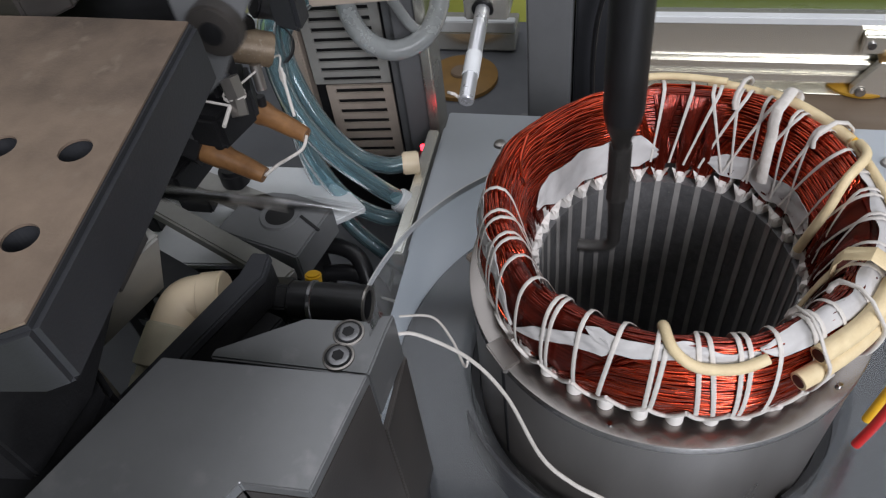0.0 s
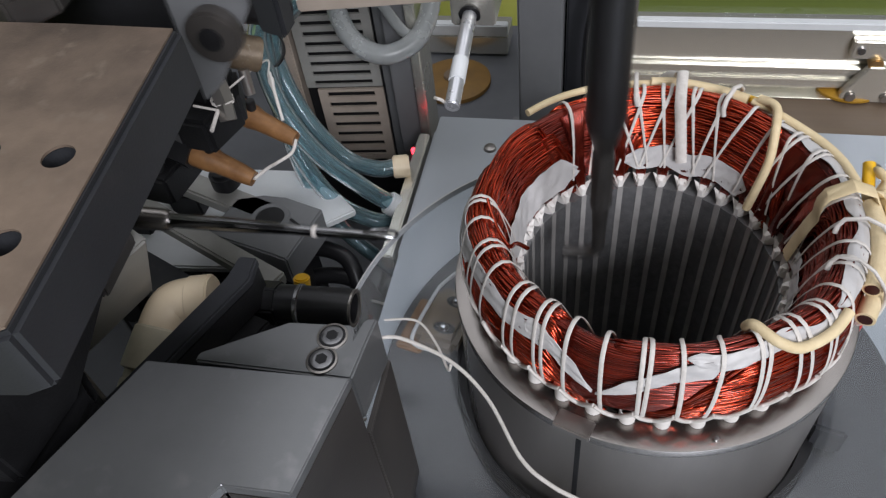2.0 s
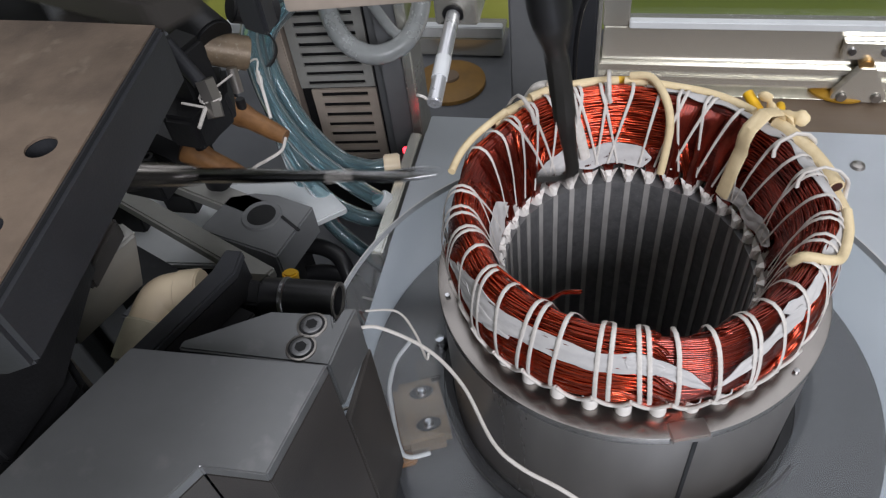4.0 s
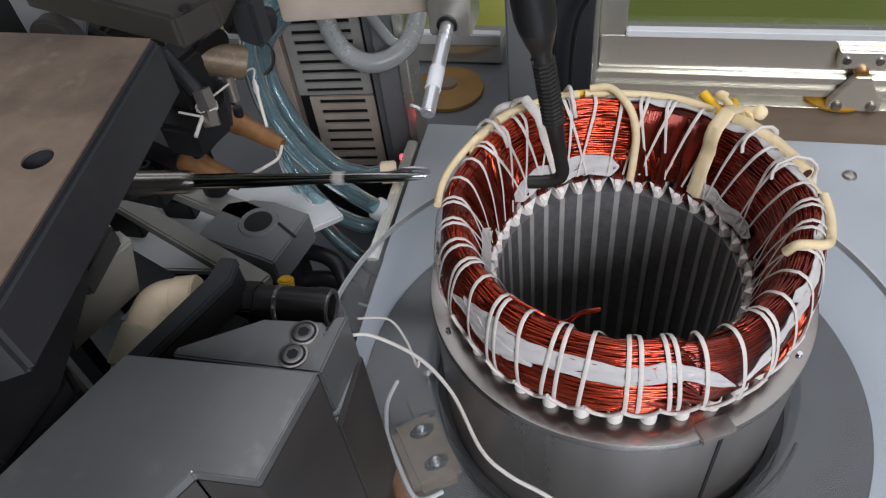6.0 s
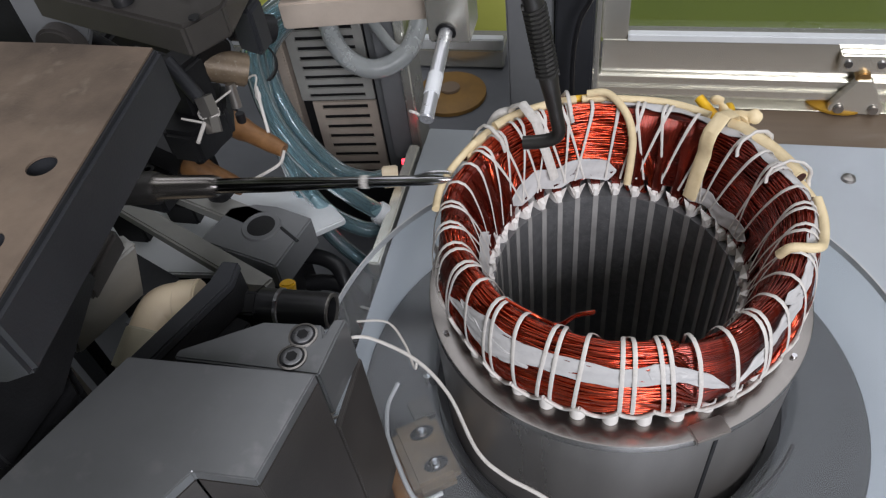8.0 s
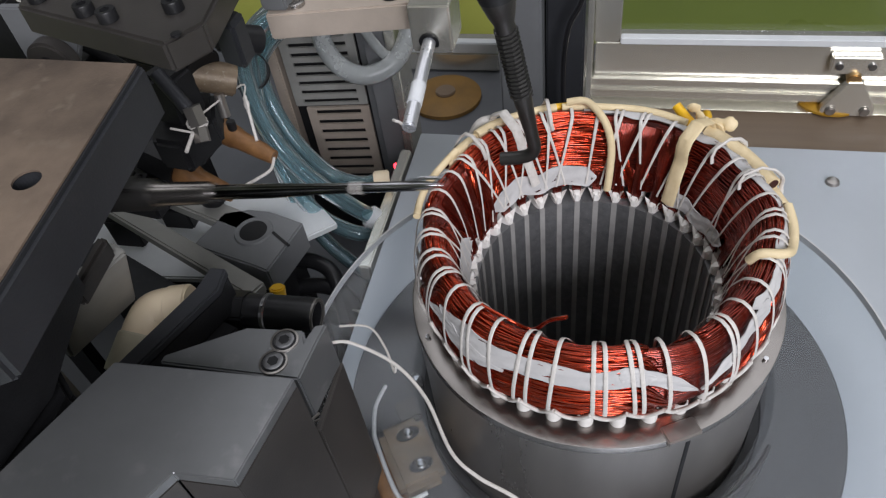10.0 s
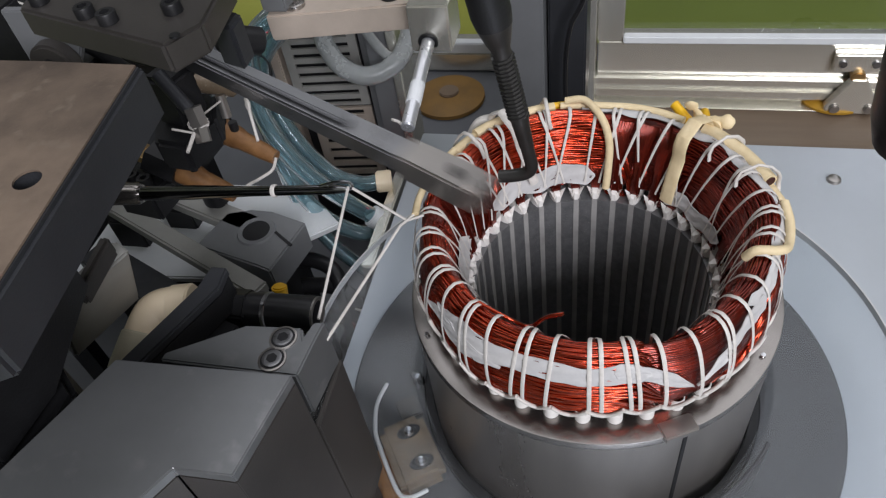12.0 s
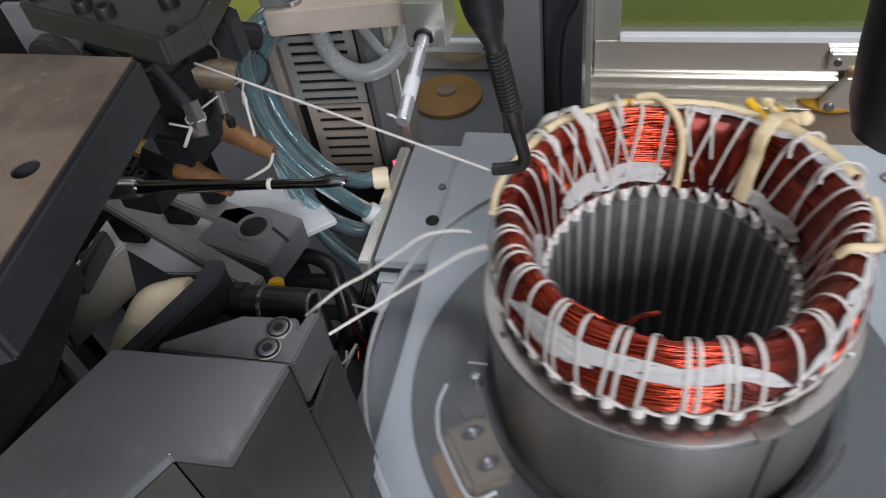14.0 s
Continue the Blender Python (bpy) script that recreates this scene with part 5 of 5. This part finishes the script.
part("mount", box(-0.152, -0.140, 0.084, 0.30, 0.1460, 0.1560, 0.001), COLUMN, rodset)
part("rod", rod((-0.0757, 0.0845, 0.1365), (-0.0752, 0.0317, 0.1254), 0.0029, 24, bev=0.0004), ROD, rodset, "polished rod")
part("tape", rod((-0.0755, 0.0545, 0.1302), (-0.0754, 0.0440, 0.1280), 0.0032, 20), WHITE_PLASTIC, rodset, "band of white tape")
part("socket", rod((-0.0757, 0.0790, 0.1353), (-0.0757, 0.0780, 0.1351), 0.0044, 24), BLACK, rodset)
part("thread_scrap", tube(smooth_path([(-0.0770, 0.0330, 0.1250), (-0.0795, 0.0345, 0.1262), (-0.0805, 0.0335, 0.1275), (-0.0822, 0.0350, 0.1268)], 4), 0.0006, 6), CORD, rodset)
socket_bolt(pose(-0.1390, 0.0905, 0.1456), 0.0048, 0.0020, STEEL, "socket_bolt", rodset)
socket_bolt(pose(-0.0960, 0.0985, 0.1456), 0.0048, 0.0010, BLACK, "socket_bolt", rodset)

valve = thing("hand_lever", "black rounded lever arm at the machine side", "lever")
part("grip", between(lathe([(0.0001, 0), (0.0045, 0.0006), (0.0075, 0.0035), (0.0088, 0.009), (0.0092, 0.020), (0.0080, 0.100), (0.0001, 0.100)], 32), (0.0580, -0.080, 0.2120), (0.0505, -0.080, 0.312)), BLACK_PLASTIC, valve)
part("stem", rod((0.0505, -0.080, 0.3122), (0.0505, -0.080, 2.0990), 0.0070, 24), BLACK, valve)

# dark clutter below the cutter: cables and scraps on the bed
for k in range(7):
    rr = random.Random(40 + k)
    y = -0.05 + 0.02 * k
    t = thing("scrap_wire", "tangled copper and white scrap wire", "wire scrap", group="wire scraps")
    p = [(-0.135 + rr.uniform(-0.012, 0.012), y + rr.uniform(-0.01, 0.01), -0.06 + rr.uniform(-0.01, 0.02)) for _ in range(6)]
    part("wire", tube(smooth_path(p, 5), 0.0008, 6), COPPER if k % 2 else CORD, t)
plug = thing("connector", "white plastic connector low in the machine", "connector")
part("shell", box(-0.142, -0.126, -0.062, -0.046, -0.0738, -0.058, 0.002), WHITE_PLASTIC, plug)
part("latch", box(-0.1255, -0.119, -0.060, -0.048, -0.0738, -0.050, 0.001), BLACK_PLASTIC, plug)
shelf = thing("scrap_shelf", "dark steel shelf with wire scraps", "shelf")
part("shelf", box(-0.16, -0.124, -0.10, 0.10, -0.080, -0.074, 0.001), BLACK, shelf)
part("leg", box(-0.15, -0.135, -0.02, 0.0, -0.139, -0.0802, 0.001), BLACK, shelf)

# ---- cords that move ----
front_cord = thing("loose_cord", "loose white cord hanging from the cutter nose", "cord")
part("cord", tube(smooth_path([(-0.0868, -0.0650, 0.1150), (-0.0850, -0.0625, 0.1120), (-0.0834, -0.0608, 0.1080), (-0.0756, -0.0603, 0.1085), (-0.0593, -0.0664, 0.1085), (-0.0466, -0.0768, 0.1075), (-0.0353, -0.0935, 0.1080), (-0.0265, -0.0998, 0.1075), (-0.0154, -0.1040, 0.107), (0.002, -0.112, 0.105)]), 0.00058, 8), CORD, front_cord)
part("thin_end", tube(smooth_path([(-0.0853, -0.0482, 0.100), (-0.0743, -0.0480, 0.101), (-0.0666, -0.0552, 0.100), (-0.0612, -0.0640, 0.100), (-0.0596, -0.0653, 0.1045)]), 0.0004, 8), CORD, front_cord)

tie_a = thing("taut_cord", "taut white cord from cutter to needle", "cord", group="taut cords")
part("cord", tube([(-0.0860, -0.0575, 0.1150), (-0.0915, 0.0, 0.1215)], 0.00055, 8), CORD, tie_a)
tie_b = thing("taut_cord", "taut white cord from needle to stator", "cord", group="taut cords")
part("cord", tube([(-0.0905, 0.0, 0.1215), (-0.0668, -0.0094, 0.1150), (-0.0610, -0.0070, 0.1160)], 0.00055, 8), CORD, tie_b)
tie_c = thing("taut_cord", "taut white cord from stator to cutter", "cord", group="taut cords")
part("cord", tube([(0, 0, 0), (0.0115, 0.0530, 0), (0.0165, 0.0605, 0.0005)], 0.00055, 8), CORD, tie_c)
curl = thing("curled_cord", "curled white cord end above the cutter", "cord")
part("cord", tube(smooth_path([(0.0050, 0.0670, -0.0050), (-0.0005, 0.0625, -0.0050), (-0.0050, 0.0530, -0.0040), (-0.0033, 0.0410, -0.0020), (-0.0020, 0.0260, -0.0010), (-0.0030, 0.0150, -0.0010), (0.0, 0.0, 0.0)]), 0.00055, 8), CORD, curl)
long_cord = thing("taut_cord", "long taut white cord to the hook", "cord", group="taut cords")
LA, LB = Vector((-0.1713, 0.0447, 0.1448)), Vector((-0.0322, 0.0, 0.1293))
part("cord", tube([LA + (LB - LA) * k / 6 for k in range(7)], 0.00055, 8), CORD, long_cord)
thread_in = thing("needle_thread", "white thread drawn from hook into the needle", "cord")
part("cord", tube([(-0.0340, 0.0, 0.0), (0.0, 0.0, 0.0)], 0.0006, 8), CORD, thread_in)

hook_thread = thing("needle_thread", "white thread held out by the hook inside the bore", "cord")
part("cord", tube([(-0.0300, 0.0, 0.0690), (-0.0480, 0.0120, 0.1020)], 0.00045, 8), CORD, hook_thread)

gripper = thing("gripper_arm", "long grey steel gripper arm with bolted jaw", "gripper")
GT, GA = Vector((-0.0150, -0.0200, 0.1290)), Vector((-0.1713, 0.0460, 0.1500))
gd = (GT - GA).normalized()
gm = Matrix.Translation(GT) @ gd.to_track_quat("X", "Z").to_matrix().to_4x4()
part("bar", move(box(-0.230, -0.022, -0.0052, 0.0052, -0.004, 0.004, 0.0008), gm), BOLT, gripper)
part("rail", move(box(-0.230, -0.060, -0.0024, 0.0024, 0.0042, 0.0066, 0.0006), gm), COLUMN, gripper)
part("jaw", move(prism([(-0.034, -0.006), (-0.004, -0.0068), (0.0, -0.003), (0.0, 0.005), (-0.010, 0.0062), (-0.034, 0.0056)], -0.0050, 0.0056, 0.0008), gm), STEEL, gripper)
part("pin", move(cylinder(0.0022, 0.0010, 20), gm @ pose(-0.012, -0.001, 0.0056)), BLACK, gripper)


# ---- what moves ----
PHI = [(0.0, -79.0), (0.5, -71.5), (1.0, -61.5), (1.5, -52.3), (2.0, -47.3), (2.5, -37.5), (3.0, -28.2), (3.5, -20.0), (4.0, -11.0), (4.5, -3.5), (5.0, 0.0), (13.55, 0.0), (14.0, 0.0)]
SLIDE = [(0.0, 0.0), (13.66, 0.0), (13.8, 0.0095), (13.9, 0.0205), (14.0, 0.0315)]


def lerp(rows, t):
    for (a, va), (b, vb) in zip(rows, rows[1:]):
        if t <= b:
            return va + (vb - va) * (t - a) / (b - a) if t > a else va
    return rows[-1][1]


# needle: seconds, tip's x, height, tilt
NEEDLE_ROWS = [
    (0.0, -0.120, 0.098, 2), (0.1, -0.030, 0.0850, 0), (0.2, -0.030, 0.0850, 0), (0.3, -0.068, 0.1215, -6), (0.4, -0.022, 0.1270, -6), (0.5, -0.065, 0.1225, -6),
    (0.6, -0.066, 0.0860, 0), (0.7, -0.016, 0.0850, 0), (0.8, -0.075, 0.0860, 0), (0.9, -0.064, 0.1220, -6), (1.0, -0.0246, 0.1285, -6), (1.1, -0.072, 0.1220, -6),
    (1.2, -0.066, 0.0860, 0), (1.3, -0.024, 0.0850, 0), (1.4, -0.070, 0.0860, 0), (1.5, -0.0485, 0.1250, -6), (1.6, -0.030, 0.1270, -6), (1.7, -0.125, 0.1050, -2), (1.8, -0.022, 0.0850, 0),
    (1.9, -0.030, 0.0850, 0), (2.0, -0.096, 0.0870, 0), (2.1, -0.034, 0.1270, -6), (2.2, -0.037, 0.1270, -6), (2.3, -0.072, 0.0870, 0), (2.4, -0.024, 0.0850, 0), (2.5, -0.067, 0.0855, 0), (2.6, -0.085, 0.1200, -6),
    (2.7, -0.022, 0.1270, -6), (2.8, -0.125, 0.1050, -2), (2.9, -0.072, 0.0855, 0), (3.0, -0.020, 0.0848, 0), (3.1, -0.075, 0.0860, 0), (3.2, -0.066, 0.1225, -6), (3.3, -0.024, 0.1275, -6),
    (3.45, -0.100, 0.1050, -2), (3.6, -0.020, 0.0850, 0), (3.75, -0.100, 0.1050, -2), (3.9, -0.024, 0.1275, -6), (4.05, -0.100, 0.1050, -2), (4.2, -0.020, 0.0850, 0), (4.35, -0.100, 0.1050, -2),
    (4.5, -0.024, 0.1275, -6), (4.75, -0.110, 0.1050, -2), (5.0, -0.060, 0.0860, 0), (5.3, -0.0255, 0.0838, 0), (5.5, -0.0255, 0.0838, 0), (5.7, -0.060, 0.0850, 0), (5.85, -0.100, 0.100, -2), (6.0, -0.0704, 0.1232, -6.5),
    (6.25, -0.0456, 0.1259, -6.7), (6.5, -0.0456, 0.1259, -6.7), (6.62, -0.075, 0.1225, -6), (6.75, -0.115, 0.100, -2), (7.0, -0.0668, 0.0862, 0), (7.2, -0.020, 0.0845, 0), (7.3, -0.022, 0.0845, 0), (7.5, -0.0713, 0.0840, 0),
    (7.7, -0.110, 0.1000, -2), (8.0, -0.060, 0.1245, -6.5), (8.25, -0.0456, 0.1259, -6.7), (8.5, -0.100, 0.1050, -2), (8.8, -0.040, 0.0848, 0), (9.0, -0.022, 0.0845, 0), (9.25, -0.100, 0.095, -2), (9.5, -0.060, 0.1240, -6),
    (9.8, -0.034, 0.1268, -6.7), (9.9, -0.040, 0.1265, -6.7), (10.0, -0.0563, 0.1260, -6.7), (10.15, -0.100, 0.105, -3), (10.3, -0.098, 0.0790, 0), (10.5, -0.095, 0.0760, 0), (11.15, -0.095, 0.0760, 0), (11.4, -0.0848, 0.1210, -6), (11.5, -0.0848, 0.1215, -6),
    (11.8, -0.0911, 0.1209, -5.5), (14.0, -0.0911, 0.1209, -5.5)]

# hook rod: seconds, bend's x and z, lean
HU, HD = (-0.0215, 0.1320, -10), (-0.0183, 0.0800, 0)
HOOK_ROWS = [(0.0, -0.0189, 0.0880, -1), (0.1, *HD), (0.2, *HD), (0.3, *HU), (0.4, *HU), (0.5, *HU), (0.6, -0.0189, 0.0900, -1), (0.7, *HD), (0.8, *HD), (0.9, *HU), (1.0, *HU), (1.1, *HU),
             (1.2, -0.0189, 0.0900, -1), (1.3, *HD), (1.4, *HD), (1.5, -0.0226, 0.1312, -8), (1.6, *HU), (1.7, -0.020, 0.110, -6), (1.8, -0.0185, 0.0860, 0), (1.9, *HD), (2.0, -0.0187, 0.0870, -1), (2.1, *HU), (2.2, *HU), (2.3, *HD), (2.5, *HD), (2.6, *HU), (2.7, *HU),
             (2.8, *HU), (2.9, *HD), (3.0, -0.0181, 0.0811, 0), (3.1, *HD), (3.2, *HU), (3.35, *HU), (3.55, *HD), (3.65, *HD), (3.85, *HU), (3.95, *HU), (4.15, *HD), (4.25, *HD), (4.45, *HU), (4.6, *HU), (4.9, *HD), (5.3, -0.0185, 0.0770, 0), (5.75, -0.0185, 0.0770, 0),
             (5.95, -0.0208, 0.1210, -9), (6.05, -0.0208, 0.1270, -9), (6.25, -0.0208, 0.1472, -10), (6.5, -0.0208, 0.1472, -10), (6.65, -0.0205, 0.1300, -8), (6.85, -0.0185, 0.0770, 0), (7.5, -0.0185, 0.0766, 0), (7.6, -0.0185, 0.0770, 0), (7.75, -0.0206, 0.1330, -8),
             (8.0, -0.0208, 0.1450, -10), (8.4, -0.0208, 0.1450, -10), (8.7, -0.0185, 0.0770, 0), (9.2, -0.0185, 0.0770, 0), (9.5, -0.0206, 0.1400, -9), (9.8, -0.0206, 0.1420, -10), (10.05, -0.0206, 0.1420, -10),
             (10.2, -0.0178, 0.0800, 0), (10.35, -0.0175, 0.0691, 0), (11.1, -0.0175, 0.0691, 0), (11.3, -0.0206, 0.1332, -10), (14.0, -0.0206, 0.1332, -10)]

NOSE_ROWS = [(0.0, 0.0), (10.30, 0.0), (10.5, 0.0572), (11.5, 0.0572), (11.62, 0.030), (11.75, 0.0), (14.0, 0.0)]
CARR_ROWS = [(0.0, 0.0), (12.62, 0.0), (12.85, 1.0), (13.52, 1.0), (13.7, 0.0), (14.0, 0.0)]
GRIP_ROWS = [(0.0, -0.185), (11.75, -0.185), (12.0, -0.022), (12.1, 0.0), (12.2, -0.022), (12.34, -0.185), (14.0, -0.185)]


def motions():
    """Key everything that moves."""
    for ob in (slide, acrylic):
        walk(ob, [(t, pose(v, 0, 0)) for t, v in SLIDE])
    turn = sorted({t for t, _ in PHI} | {t for t, _ in SLIDE})
    for ob in (disc, holder, stator):
        walk(ob, [(t, pose(lerp(SLIDE, t), 0, 0, 0, 0, lerp(PHI, t))) for t in turn])
    walk(needle, [(t, pose(x, -0.0005, z, 0, tilt, 0)) for t, x, z, tilt in NEEDLE_ROWS])
    walk(hook, [(t, pose(x, 0, z, 0, lean, 0)) for t, x, z, lean in HOOK_ROWS])
    walk(beam, [(t, pose(0, 0, z)) for t, x, z, lean in HOOK_ROWS])
    walk(block2, [(t, pose(-0.060 * min(1.0, max(0.0, (0.128 - z) / 0.040)), 0, 0)) for t, x, z, lean in HOOK_ROWS])
    walk(lever_plate, [(t, pose(-0.055 * min(1.0, max(0.0, (z - 0.0865) / 0.012)), 0, 0)) for t, x, z, lean in HOOK_ROWS])
    walk(nose, [(t, pose(0, v, 0)) for t, v in NOSE_ROWS])
    walk(carriage, [(t, pose(0.0732 * v, -0.0273 * v, 0)) for t, v in CARR_ROWS])
    walk(gripper, [(t, Matrix.Translation(gd * v)) for t, v in GRIP_ROWS])
    # loops that are laced during the clip wait inside the hollow core
    for k, obs in LATE:
        t0 = min(4.6, 0.25 + 0.575 * (7 - k))
        for ob in obs:
            walk(ob, [(0.0, pose(0, 0, -0.046)), (t0, pose(0, 0, -0.046)), (t0 + 0.12, pose(0, 0, 0)), (14.0, pose(0, 0, 0))])
    walk(front_cord, [(0.0, pose(0, 0, 0)), (10.32, pose(0, 0, 0)), (10.42, pose(0.02, -0.05, -0.02)), (10.55, pose(0.03, -0.10, -0.10)), (14.0, pose(0.03, -0.10, -0.10))])
    park = pose(-0.030, -0.062, -0.045)
    for ob, a, b in ((tie_a, 11.50, 12.70), (tie_b, 11.50, 12.72)):
        walk(ob, [(0.0, park), (a, park), (a + 0.15, pose(0, 0, 0)), (b, pose(0, 0, 0)), (b + 0.12, park), (14.0, park)])
    c0, k0 = pose(-0.0805, -0.0655, 0.1150), pose(-0.0935, -0.0590, 0.1170)
    walk(tie_c, [(0.0, park @ c0), (11.50, park @ c0), (11.65, c0), (13.66, c0), (14.0, pose(-0.0776, -0.0668, 0.1150, 0, 0, -31))])
    walk(curl, [(0.0, park @ k0), (12.70, park @ k0), (12.82, k0), (13.62, k0), (13.8, k0 @ pose(0, 0, 0, 0, 0, -20)), (14.0, pose(-0.0869, -0.0619, 0.1170, 0, 0, -40))])
    d = (LB - LA).normalized() * -0.16
    walk(long_cord, [(0.0, Matrix.Translation(d)), (12.18, Matrix.Translation(d)), (12.30, pose(0, 0, 0)), (14.0, pose(0, 0, 0))])
    walk(thread_in, [(0.0, pose(-0.020, 0, 0.005)), (7.34, pose(-0.020, 0, 0.005)), (7.42, pose(-0.030, 0, 0.0772)), (7.60, pose(-0.030, 0, 0.0772)), (7.7, pose(-0.020, 0, 0.005)), (14.0, pose(-0.020, 0, 0.005))])
    low = pose(0, 0, -0.108)
    walk(hook_thread, [(0.0, low), (10.25, low), (10.36, pose(0, 0, 0)), (11.12, pose(0, 0, 0)), (11.22, low), (14.0, low)])


motions()
